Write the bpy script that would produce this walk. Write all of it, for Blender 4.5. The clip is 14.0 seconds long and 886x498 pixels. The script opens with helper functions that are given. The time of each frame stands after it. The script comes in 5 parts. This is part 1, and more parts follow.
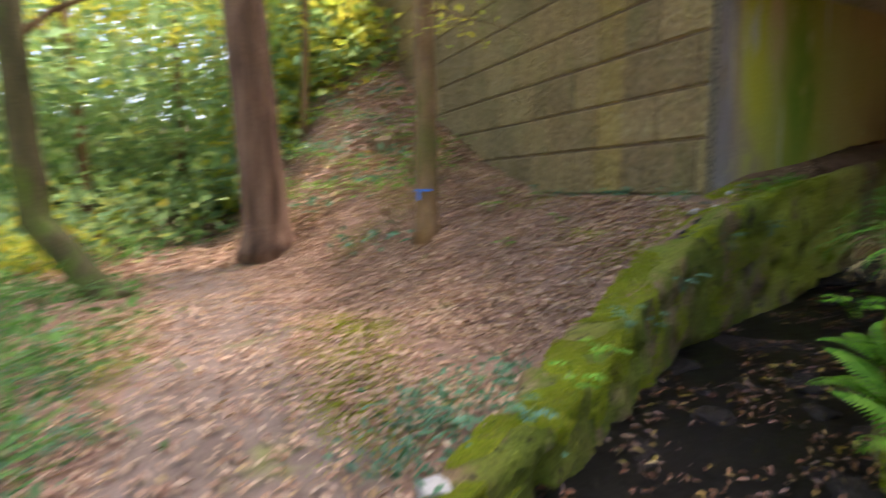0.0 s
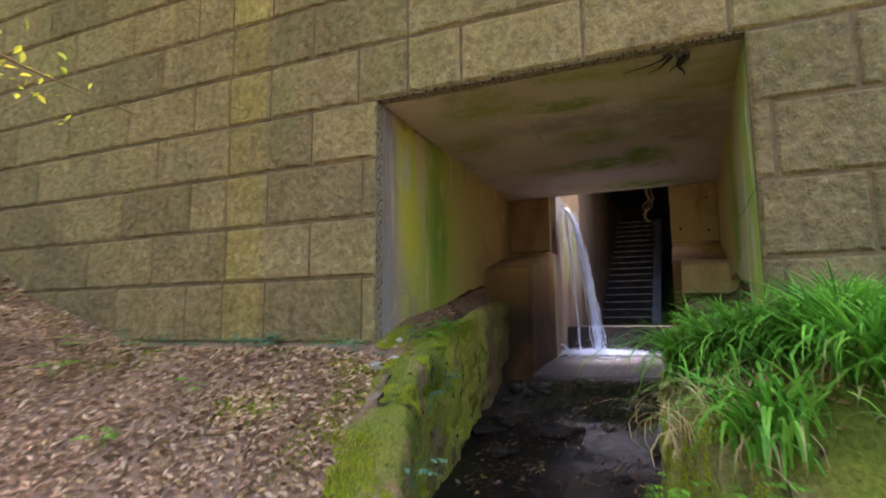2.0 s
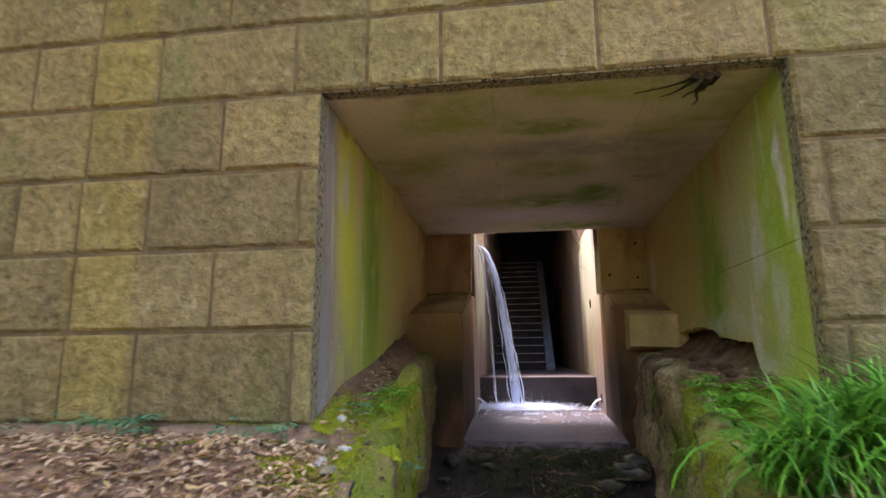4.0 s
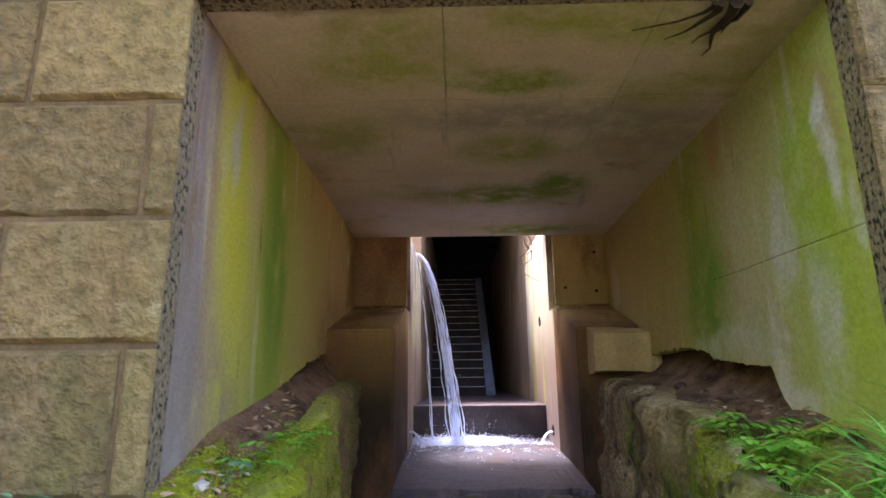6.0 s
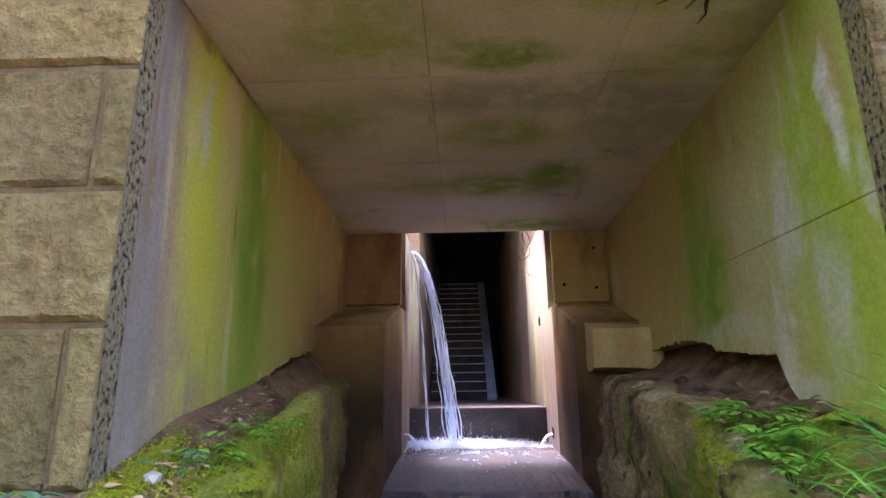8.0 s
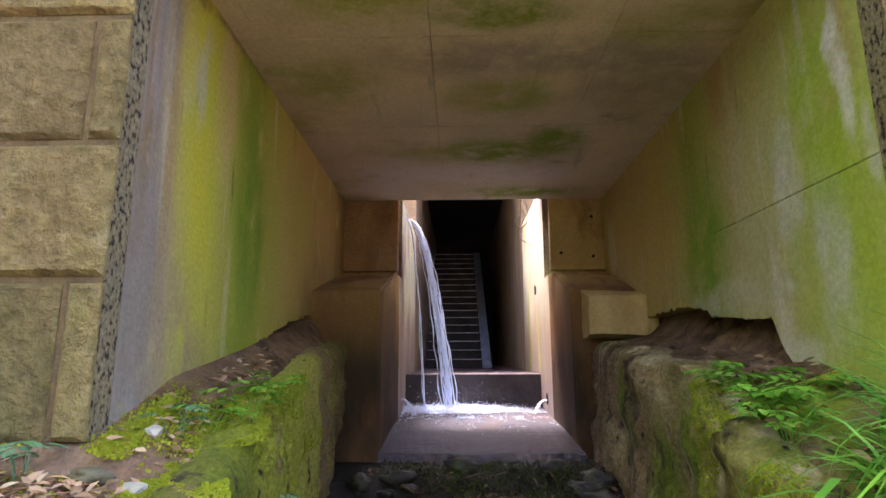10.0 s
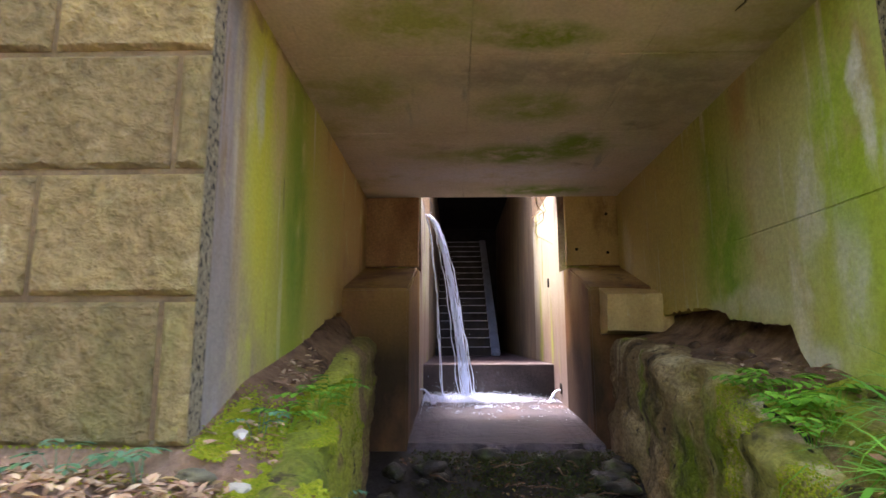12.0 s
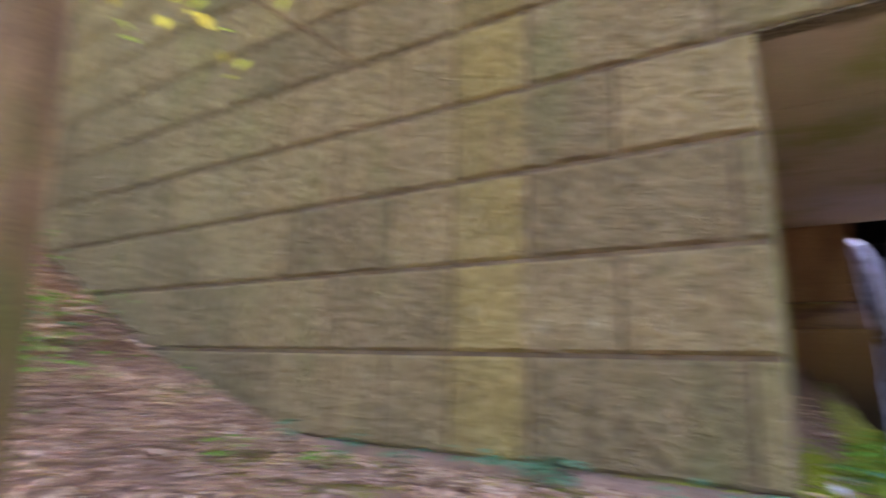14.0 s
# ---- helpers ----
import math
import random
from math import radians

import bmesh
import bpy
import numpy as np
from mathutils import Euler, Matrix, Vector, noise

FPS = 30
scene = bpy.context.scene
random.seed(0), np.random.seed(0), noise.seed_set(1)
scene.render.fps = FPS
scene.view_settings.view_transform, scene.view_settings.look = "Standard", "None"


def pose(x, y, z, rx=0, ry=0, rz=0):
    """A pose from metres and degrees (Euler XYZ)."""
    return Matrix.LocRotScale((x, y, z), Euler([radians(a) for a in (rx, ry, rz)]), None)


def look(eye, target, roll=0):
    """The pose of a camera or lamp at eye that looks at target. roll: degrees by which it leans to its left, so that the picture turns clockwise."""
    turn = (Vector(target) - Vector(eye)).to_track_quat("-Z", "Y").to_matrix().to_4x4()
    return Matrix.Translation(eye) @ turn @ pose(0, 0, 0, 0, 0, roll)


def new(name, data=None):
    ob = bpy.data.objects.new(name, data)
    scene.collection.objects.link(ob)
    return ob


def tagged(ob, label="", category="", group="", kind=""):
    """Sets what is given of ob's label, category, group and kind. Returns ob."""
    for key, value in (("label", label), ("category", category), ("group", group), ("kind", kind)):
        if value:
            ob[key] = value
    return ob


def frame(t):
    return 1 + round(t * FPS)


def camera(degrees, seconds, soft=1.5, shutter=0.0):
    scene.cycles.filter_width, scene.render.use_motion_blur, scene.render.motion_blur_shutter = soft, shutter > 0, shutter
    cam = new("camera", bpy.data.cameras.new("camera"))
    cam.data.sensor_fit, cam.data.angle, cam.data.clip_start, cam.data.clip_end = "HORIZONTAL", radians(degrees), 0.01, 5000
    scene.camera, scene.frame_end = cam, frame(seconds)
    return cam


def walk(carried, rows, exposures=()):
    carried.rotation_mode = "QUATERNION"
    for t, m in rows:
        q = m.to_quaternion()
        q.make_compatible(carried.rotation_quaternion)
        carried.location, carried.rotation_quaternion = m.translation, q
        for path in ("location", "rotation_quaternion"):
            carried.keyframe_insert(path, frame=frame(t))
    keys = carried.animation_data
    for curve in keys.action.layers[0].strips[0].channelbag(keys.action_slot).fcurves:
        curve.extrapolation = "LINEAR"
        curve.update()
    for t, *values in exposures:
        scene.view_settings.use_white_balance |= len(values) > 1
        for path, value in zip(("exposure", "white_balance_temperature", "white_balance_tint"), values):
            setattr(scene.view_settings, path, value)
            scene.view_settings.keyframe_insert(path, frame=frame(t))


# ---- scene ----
cam = camera(76.9, 14.0, 1.5, 0.7)
PATH = [
    (0, (-0.096, 0.042, 1.241), (0.692, 1.869, 1.035), 0.1),
    (0.5, (0.044, 0.525, 1.278), (1.259, 2.112, 1.207), -0.2),
    (1, (0.204, 0.951, 1.331), (1.723, 2.251, 1.368), -0.5),
    (1.5, (0.267, 1.378, 1.355), (1.989, 2.382, 1.522), -0.5),
    (2, (0.408, 1.79, 1.375), (2.229, 2.573, 1.638), -0.5),
    (2.5, (0.426, 2.155, 1.396), (2.298, 2.758, 1.763), -0.4),
    (3, (0.604, 2.449, 1.406), (2.509, 2.914, 1.796), -0.6),
    (3.2, (0.702, 2.565, 1.452), (2.619, 2.986, 1.834), -0.8),
    (5.3, (2.175, 3.162, 1.667), (4.126, 3.238, 2.101), -0.2),
    (5.5, (2.269, 3.125, 1.667), (4.219, 3.174, 2.109), -0.5),
    (6, (2.396, 3.055, 1.649), (4.344, 3.099, 2.099), -0.5),
    (6.5, (2.475, 2.931, 1.573), (4.422, 2.982, 2.027), -0.6),
    (7, (2.582, 2.921, 1.561), (4.525, 2.973, 2.032), -0.5),
    (7.2, (2.604, 2.917, 1.556), (4.543, 2.981, 2.043), -0.6),
    (9.3, (2.611, 2.95, 1.507), (4.561, 3.025, 1.946), -0.2),
    (9.5, (2.616, 2.937, 1.496), (4.57, 3.008, 1.915), -0.2),
    (10, (2.63, 2.95, 1.496), (4.592, 3.002, 1.88), -0.2),
    (10.5, (2.627, 2.985, 1.519), (4.594, 3.026, 1.882), -0.2),
    (11, (2.599, 3.023, 1.526), (4.568, 3.059, 1.877), -0.2),
    (11.5, (2.499, 3.092, 1.567), (4.469, 3.132, 1.906), -0.2),
    (12, (2.392, 3.201, 1.618), (4.365, 3.244, 1.939), -0.1),
    (12.5, (2.272, 3.36, 1.631), (4.245, 3.4, 1.952), -0.0),
    (13, (2.086, 3.474, 1.638), (4.059, 3.533, 1.96), -0.1),
    (13.5, (1.917, 3.881, 1.689), (3.864, 4.179, 2.036), -0.1),
    (14, (1.699, 4.196, 1.733), (3.355, 5.245, 2.13), 1.5),
]
walk(cam, [(t, look(eye, target, roll)) for t, eye, target, roll in PATH],
     [(0.0, 2.85, 6550, 25), (0.5, 2.95, 6500, 22), (1.5, 3.42, 6400, 26), (3.0, 3.52, 6700, 27), (5.5, 3.92, 6400, 30), (7.0, 4.02, 6050, 35), (9.5, 4.05, 6350, 31), (10.5, 4.06, 6800, 29), (13.0, 3.97, 6350, 30), (13.5, 3.9, 5900, 34), (14.0, 3.78, 5850, 41)])

# ---------------------------------------------------------------- light
SUN_EL, SUN_AZ = 69.0, 65.0            # degrees; azimuth clockwise from +y
world = bpy.data.worlds.new("world")
scene.world = world
world.use_nodes = True
wn = world.node_tree.nodes
sky = wn.new("ShaderNodeTexSky")
sky.sky_type, sky.sun_disc = "NISHITA", False
sky.sun_elevation, sky.sun_rotation = radians(SUN_EL), radians(SUN_AZ)
sky.air_density, sky.dust_density, sky.ozone_density = 1.0, 3.0, 1.0
world.node_tree.links.new(sky.outputs[0], wn["Background"].inputs[0])
wn["Background"].inputs[1].default_value = 0.15
sun = new("sun", bpy.data.lights.new("sun", "SUN"))
sun.data.energy, sun.data.angle, sun.data.color = 1.8, radians(12), (1.0, 0.94, 0.84)
sun.matrix_world = look((math.sin(radians(SUN_AZ)) * 20, math.cos(radians(SUN_AZ)) * 20, math.tan(radians(SUN_EL)) * 20), (0, 0, 0))


# ---------------------------------------------------------------- materials
def node(nt, kind, **given):
    n = nt.nodes.new("ShaderNode" + kind)
    for key, value in given.items():
        n.inputs[key.replace("_", " ")].default_value = value
    return n


def ramp(nt, stops):
    n = nt.nodes.new("ShaderNodeValToRGB")
    e = n.color_ramp.elements
    e[0].position, e[0].color = stops[0][0], (*stops[0][1], 1)
    e[1].position, e[1].color = stops[-1][0], (*stops[-1][1], 1)
    for p, c in stops[1:-1]:
        e.new(p).color = (*c, 1)
    return n


def mix(nt, fac, a, b, how="MIX"):
    n = nt.nodes.new("ShaderNodeMix")
    n.data_type, n.blend_type = "RGBA", how
    for sock, v in ((n.inputs[0], fac), (n.inputs[6], a), (n.inputs[7], b)):
        if isinstance(v, bpy.types.NodeSocket):
            nt.links.new(v, sock)
        else:
            sock.default_value = v if isinstance(v, (int, float)) else (*v, 1)
    return n.outputs[2]


def noise_of(nt, vec, scale, stretch=(1, 1, 1), detail=5.0, rough=0.55, shift=(0, 0, 0)):
    m = node(nt, "Mapping", Scale=stretch, Location=shift)
    nt.links.new(vec, m.inputs[0])
    n = node(nt, "TexNoise", Scale=scale, Detail=detail, Roughness=rough)
    nt.links.new(m.outputs[0], n.inputs[0])
    return n.outputs[0]


def mask(nt, value, lo, hi):
    n = nt.nodes.new("ShaderNodeMapRange")
    n.inputs[1].default_value, n.inputs[2].default_value = lo, hi
    nt.links.new(value, n.inputs[0])
    return n.outputs[0]


def surface(name, stops, scale=3.0, stretch=(1, 1, 1), rough=0.85, bump=0.5, bscale=30.0, depth=0.01, stains=(),
            along=None, vary=0.0, islands=0.0, translucent=0.0, spec=0.3, grain=0.35, blots=(), warp=0.3, warp_scale=2.2, warp_stretch=(1, 1, 1)):
    """stains: (colour, scale, stretch, lo, hi, shift). along: (axis, lo, hi, stops, wobble, strength) lays bands along
    a world axis.
    blots: (colour, centre, radii, softness, strength) are single patches with ragged edges, stains and painted sheen."""
    m = bpy.data.materials.new(name)
    m.use_nodes = True
    nt = m.node_tree
    bsdf = nt.nodes["Principled BSDF"]
    pos = nt.nodes.new("ShaderNodeNewGeometry").outputs["Position"]
    col = ramp(nt, stops)
    nt.links.new(noise_of(nt, pos, scale, stretch), col.inputs[0])
    col = col.outputs[0]
    if along:
        axis, lo, hi, bands, wobble, strength = along
        sep = nt.nodes.new("ShaderNodeSeparateXYZ")
        nt.links.new(pos, sep.inputs[0])
        wob = noise_of(nt, pos, 1.6, (1.0, 1.0, 0.35))
        add = node(nt, "Math")
        add.operation = "MULTIPLY_ADD"
        nt.links.new(wob, add.inputs[0])
        add.inputs[1].default_value = wobble
        nt.links.new(sep.outputs[axis], add.inputs[2])
        band = ramp(nt, bands)
        nt.links.new(mask(nt, add.outputs[0], lo + wobble / 2, hi + wobble / 2), band.inputs[0])
        col = mix(nt, strength, col, band.outputs[0])
    for colour, sc, st, lo, hi, shift in stains:
        col = mix(nt, mask(nt, noise_of(nt, pos, sc, st, 6.0, 0.6, shift), lo, hi), col, colour)
    if blots:
        wm = node(nt, "Mapping", Scale=warp_stretch)
        nt.links.new(pos, wm.inputs[0])
        wn_ = node(nt, "TexNoise", Scale=warp_scale, Detail=6.0, Roughness=0.62)
        nt.links.new(wm.outputs[0], wn_.inputs[0])
        off = nt.nodes.new("ShaderNodeVectorMath")
        off.operation = "MULTIPLY_ADD"
        nt.links.new(wn_.outputs["Color"], off.inputs[0])
        off.inputs[1].default_value = (warp * 2,) * 3
        nt.links.new(pos, off.inputs[2])
        patchy = mask(nt, noise_of(nt, pos, 6.0, warp_stretch, 5.0, 0.65, (3, 8, 1)), 0.30, 0.56)
        for colour, centre, radii, soft, strength in blots:
            d = nt.nodes.new("ShaderNodeVectorMath")
            d.operation = "SUBTRACT"
            nt.links.new(off.outputs[0], d.inputs[0])
            d.inputs[1].default_value = [c + warp for c in centre]
            q = nt.nodes.new("ShaderNodeVectorMath")
            q.operation = "DIVIDE"
            nt.links.new(d.outputs[0], q.inputs[0])
            q.inputs[1].default_value = radii
            ln = nt.nodes.new("ShaderNodeVectorMath")
            ln.operation = "LENGTH"
            nt.links.new(q.outputs[0], ln.inputs[0])
            w = nt.nodes.new("ShaderNodeMapRange")
            w.interpolation_type = "SMOOTHSTEP"
            for k, v in ((1, 1 + soft), (2, 1 - soft), (3, 0.0), (4, strength)):
                w.inputs[k].default_value = v
            nt.links.new(ln.outputs["Value"], w.inputs[0])
            pm = node(nt, "Math")
            pm.operation = "MULTIPLY"
            nt.links.new(w.outputs[0], pm.inputs[0])
            nt.links.new(patchy, pm.inputs[1])
            col = mix(nt, pm.outputs[0], col, colour)
    fine = noise_of(nt, pos, bscale, (1, 1, 1), 6.0, 0.65)
    g = ramp(nt, [(0.25, (1 - grain,) * 3), (0.75, (1 + grain,) * 3)])
    nt.links.new(fine, g.inputs[0])
    col = mix(nt, 1.0, col, g.outputs[0], "MULTIPLY")
    if vary or islands:
        src = nt.nodes.new("ShaderNodeObjectInfo").outputs["Random"] if vary else nt.nodes.new("ShaderNodeNewGeometry").outputs["Random Per Island"]
        amount = vary or islands
        r = ramp(nt, [(0, (1 - amount,) * 3), (0.5, (1, 1, 1)), (1, (1 + amount, 1 + amount * 0.9, 1 + amount * 0.7))])
        nt.links.new(src, r.inputs[0])
        col = mix(nt, 1.0, col, r.outputs[0], "MULTIPLY")
    nt.links.new(col, bsdf.inputs["Base Color"])
    bsdf.inputs["Roughness"].default_value = rough
    bsdf.inputs["Specular IOR Level"].default_value = spec
    if bump:
        coarse = noise_of(nt, pos, bscale * 0.22, (1, 1, 1), 4.0)
        s = node(nt, "Math")
        s.operation = "ADD"
        nt.links.new(fine, s.inputs[0])
        nt.links.new(coarse, s.inputs[1])
        b = node(nt, "Bump", Strength=bump, Distance=depth)
        nt.links.new(s.outputs[0], b.inputs["Height"])
        nt.links.new(b.outputs[0], bsdf.inputs["Normal"])
    if translucent:
        t = nt.nodes.new("ShaderNodeBsdfTranslucent")
        nt.links.new(col, t.inputs[0])
        ms = node(nt, "MixShader", Fac=translucent)
        nt.links.new(bsdf.outputs[0], ms.inputs[1])
        nt.links.new(t.outputs[0], ms.inputs[2])
        nt.links.new(ms.outputs[0], nt.nodes["Material Output"].inputs[0])
    return m


def leafy(name, colours, translucent=0.4, rough=0.6):
    """Leaves of many tints, one tint a leaf."""
    m = bpy.data.materials.new(name)
    m.use_nodes = True
    nt = m.node_tree
    bsdf = nt.nodes["Principled BSDF"]
    r = ramp(nt, [(i / (len(colours) - 1), c) for i, c in enumerate(colours)])
    geo = nt.nodes.new("ShaderNodeNewGeometry")
    nt.links.new(geo.outputs["Random Per Island"], r.inputs[0])
    big = ramp(nt, [(0.3, (0.65, 0.65, 0.65)), (0.7, (1.3, 1.3, 1.2))])
    nt.links.new(noise_of(nt, geo.outputs["Position"], 1.1), big.inputs[0])
    col = mix(nt, 1.0, r.outputs[0], big.outputs[0], "MULTIPLY")
    nt.links.new(col, bsdf.inputs["Base Color"])
    bsdf.inputs["Roughness"].default_value = rough
    bsdf.inputs["Specular IOR Level"].default_value = 0.3
    if translucent:
        t = nt.nodes.new("ShaderNodeBsdfTranslucent")
        nt.links.new(col, t.inputs[0])
        ms = node(nt, "MixShader", Fac=translucent)
        nt.links.new(bsdf.outputs[0], ms.inputs[1])
        nt.links.new(t.outputs[0], ms.inputs[2])
        nt.links.new(ms.outputs[0], nt.nodes["Material Output"].inputs[0])
    return m


MOSS, OLIVE = (0.13, 0.19, 0.015), (0.16, 0.17, 0.03)
def bands(lo, hi, rows):
    return [((v - lo) / (hi - lo), col) for v, col in rows]


BASE = (0.255, 0.185, 0.085)
M_BLOCK = surface("cast stone", [(0.3, (0.19, 0.138, 0.062)), (0.5, (0.262, 0.19, 0.088)), (0.7, (0.35, 0.262, 0.13))], 2.6, (1, 1, 0.7), 0.9, 1.0, 13.0, 0.11,
                  along=(1, -4.0, 18.0, bands(-4.0, 18.0, [(-4.0, (0.20, 0.18, 0.08)), (0.6, (0.21, 0.18, 0.08)), (1.3, BASE), (4.2, (0.26, 0.22, 0.085)), (4.4, BASE), (5.46, BASE), (5.5, (0.36, 0.265, 0.06)),
                                                             (5.95, (0.33, 0.245, 0.06)), (6.02, BASE), (7.4, BASE), (8.2, (0.235, 0.19, 0.09)), (10.0, (0.245, 0.195, 0.095)), (13.0, BASE), (18.0, BASE)]), 0.05, 0.5),
                  stains=[((0.195, 0.185, 0.065), 1.0, (1, 1, 0.4), 0.56, 0.74, (0, 3.6, 0)), ((0.44, 0.36, 0.20), 7.0, (1, 1, 1), 0.62, 0.78, (0, 0, 0)), ((0.12, 0.088, 0.045), 3.0, (1, 1, 0.5), 0.63, 0.80, (2, 0, 5)),
                          ((0.30, 0.19, 0.09), 1.7, (1, 1, 0.5), 0.60, 0.75, (6, 1, 3))], vary=0.2, grain=0.45)
M_JOINT = surface("dark joint", [(0.3, (0.10, 0.068, 0.036)), (0.7, (0.20, 0.14, 0.075))], 6.0, rough=0.95, bscale=50.0)
M_AGG = surface("pebbled concrete edge", [(0.40, (0.028, 0.024, 0.02)), (0.46, (0.20, 0.165, 0.10)), (0.7, (0.33, 0.28, 0.175))], 48.0, (1, 1, 0.6), 0.9, 1.0, 60.0, 0.02)
M_LEFT = surface("stained concrete", [(0.3, (0.30, 0.22, 0.12)), (0.7, (0.42, 0.32, 0.19))], 2.2, (1, 1, 0.12), 0.75, 0.5, 40.0, 0.01,
                 along=(0, 4.7, 8.8, [(0.0, (0.13, 0.12, 0.12)), (0.02, (0.24, 0.225, 0.235)), (0.035, (0.34, 0.32, 0.345)), (0.05, (0.23, 0.21, 0.215)), (0.065, (0.34, 0.27, 0.17)), (0.085, (0.36, 0.28, 0.13)), (0.105, (0.38, 0.35, 0.08)), (0.14, (0.42, 0.43, 0.035)), (0.19, (0.40, 0.42, 0.045)),
                                      (0.225, (0.37, 0.35, 0.08)), (0.26, (0.24, 0.30, 0.03)), (0.32, (0.21, 0.29, 0.022)), (0.38, (0.33, 0.33, 0.045)), (0.46, (0.40, 0.34, 0.085)), (0.6, (0.42, 0.30, 0.085)), (1.0, (0.33, 0.20, 0.06))], 0.34, 0.94),
                 stains=[((0.50, 0.45, 0.38), 9.0, (1, 1, 0.05), 0.63, 0.74, (3, 0, 0)), ((0.19, 0.12, 0.055), 3.0, (1, 1, 0.12), 0.60, 0.74, (7, 0, 0)), ((0.12, 0.09, 0.045), 12.0, (1, 1, 0.08), 0.64, 0.74, (0, 5, 2)),
                         ((0.42, 0.38, 0.14), 5.0, (1, 1, 0.5), 0.57, 0.70, (2, 5, 2))],
                 blots=[((0.46, 0.35, 0.19), (5.56, 4.25, 2.95), (0.12, 9, 0.42), 0.5, 0.9), ((0.27, 0.21, 0.14), (5.14, 4.25, 1.5), (0.30, 9, 0.55), 0.6, 1.0), ((0.22, 0.19, 0.16), (4.84, 4.25, 1.7), (0.16, 9, 0.6), 0.6, 0.9), ((0.29, 0.21, 0.10), (5.0, 4.25, 2.5), (0.05, 9, 0.6), 0.6, 0.9), ((0.17, 0.15, 0.15), (4.92, 4.25, 3.1), (0.10, 9, 0.35), 0.6, 0.9),
                        ((0.12, 0.23, 0.012), (6.02, 4.25, 2.25), (0.20, 9, 0.50), 0.5, 0.85), ((0.17, 0.27, 0.02), (5.95, 4.25, 2.85), (0.12, 9, 0.25), 0.6, 0.7), ((0.43, 0.40, 0.03), (5.32, 4.25, 2.2), (0.18, 9, 0.55), 0.6, 0.7),
                        ((0.36, 0.36, 0.05), (5.6, 4.25, 1.85), (0.22, 9, 0.3), 0.6, 0.7), ((0.27, 0.15, 0.06), (7.7, 4.25, 2.15), (0.5, 9, 0.35), 0.6, 0.7), ((0.15, 0.10, 0.06), (5.3, 4.25, 3.36), (0.9, 9, 0.05), 0.6, 0.8),
                        ((0.40, 0.38, 0.36), (5.25, 4.25, 2.95), (0.05, 9, 0.25), 0.6, 0.7), ((0.33, 0.31, 0.05), (7.1, 4.25, 2.6), (0.3, 9, 0.35), 0.7, 0.6)],
                 warp=0.16, warp_scale=3.0, warp_stretch=(1, 1, 0.45), grain=0.22)
M_RIGHT = surface("mossy concrete", [(0.35, (0.32, 0.24, 0.11)), (0.65, (0.46, 0.37, 0.19))], 2.0, (1, 1, 0.2), 0.75, 0.5, 40.0, 0.01,
                  along=(0, 4.7, 8.8, [(0.0, (0.36, 0.40, 0.10)), (0.05, (0.34, 0.41, 0.07)), (0.10, (0.36, 0.42, 0.07)), (0.15, (0.40, 0.40, 0.14)), (0.22, (0.40, 0.37, 0.16)), (0.28, (0.43, 0.38, 0.18)), (0.34, (0.36, 0.34, 0.11)),
                                       (0.42, (0.29, 0.31, 0.05)), (0.48, (0.37, 0.33, 0.08)), (0.58, (0.42, 0.32, 0.09)), (1.0, (0.40, 0.29, 0.10))], 0.5, 0.9),
                  stains=[((0.38, 0.26, 0.11), 1.8, (1, 1, 0.4), 0.56, 0.68, (0, 7, 3)), ((0.52, 0.48, 0.36), 8.0, (1, 1, 0.06), 0.60, 0.72, (1, 0, 1)), ((0.17, 0.14, 0.05), 5.0, (1, 1, 0.1), 0.62, 0.74, (9, 0, 0)), ((0.08, 0.055, 0.03), 14.0, (1, 1, 1), 0.71, 0.75, (9, 4, 0))],
                  blots=[((0.15, 0.25, 0.015), (6.32, 1.29, 2.2), (0.30, 9, 0.50), 0.6, 0.95), ((0.20, 0.27, 0.025), (6.5, 1.29, 2.9), (0.12, 9, 0.25), 0.6, 0.8), ((0.52, 0.49, 0.42), (5.36, 1.29, 2.32), (0.09, 9, 0.33), 0.45, 0.85), ((0.52, 0.50, 0.44), (5.10, 1.29, 1.95), (0.12, 9, 0.36), 0.45, 0.85),
                         ((0.27, 0.38, 0.025), (5.06, 1.29, 2.62), (0.20, 9, 0.5), 0.5, 0.9), ((0.31, 0.40, 0.03), (4.82, 1.29, 2.1), (0.14, 9, 0.5), 0.5, 0.8), ((0.60, 0.58, 0.58), (4.90, 1.29, 2.74), (0.055, 9, 0.30), 0.4, 0.95), ((0.52, 0.50, 0.46), (4.78, 1.29, 2.35), (0.05, 9, 0.18), 0.4, 0.8),
                         ((0.55, 0.50, 0.39), (5.53, 1.29, 1.72), (0.075, 9, 0.40), 0.5, 0.9), ((0.53, 0.49, 0.38), (5.36, 1.29, 1.48), (0.16, 9, 0.10), 0.5, 0.9), ((0.33, 0.36, 0.05), (5.3, 1.29, 1.85), (0.13, 9, 0.3), 0.5, 0.7), ((0.45, 0.42, 0.27), (6.1, 1.29, 1.85), (0.5, 9, 0.09), 0.6, 0.8),
                         ((0.42, 0.37, 0.20), (5.85, 1.29, 2.75), (0.12, 9, 0.45), 0.6, 0.8), ((0.50, 0.42, 0.27), (8.55, 1.29, 2.6), (0.14, 9, 0.35), 0.5, 0.7)],
                  warp=0.15, warp_scale=3.0, warp_stretch=(1, 1, 0.6), grain=0.22)
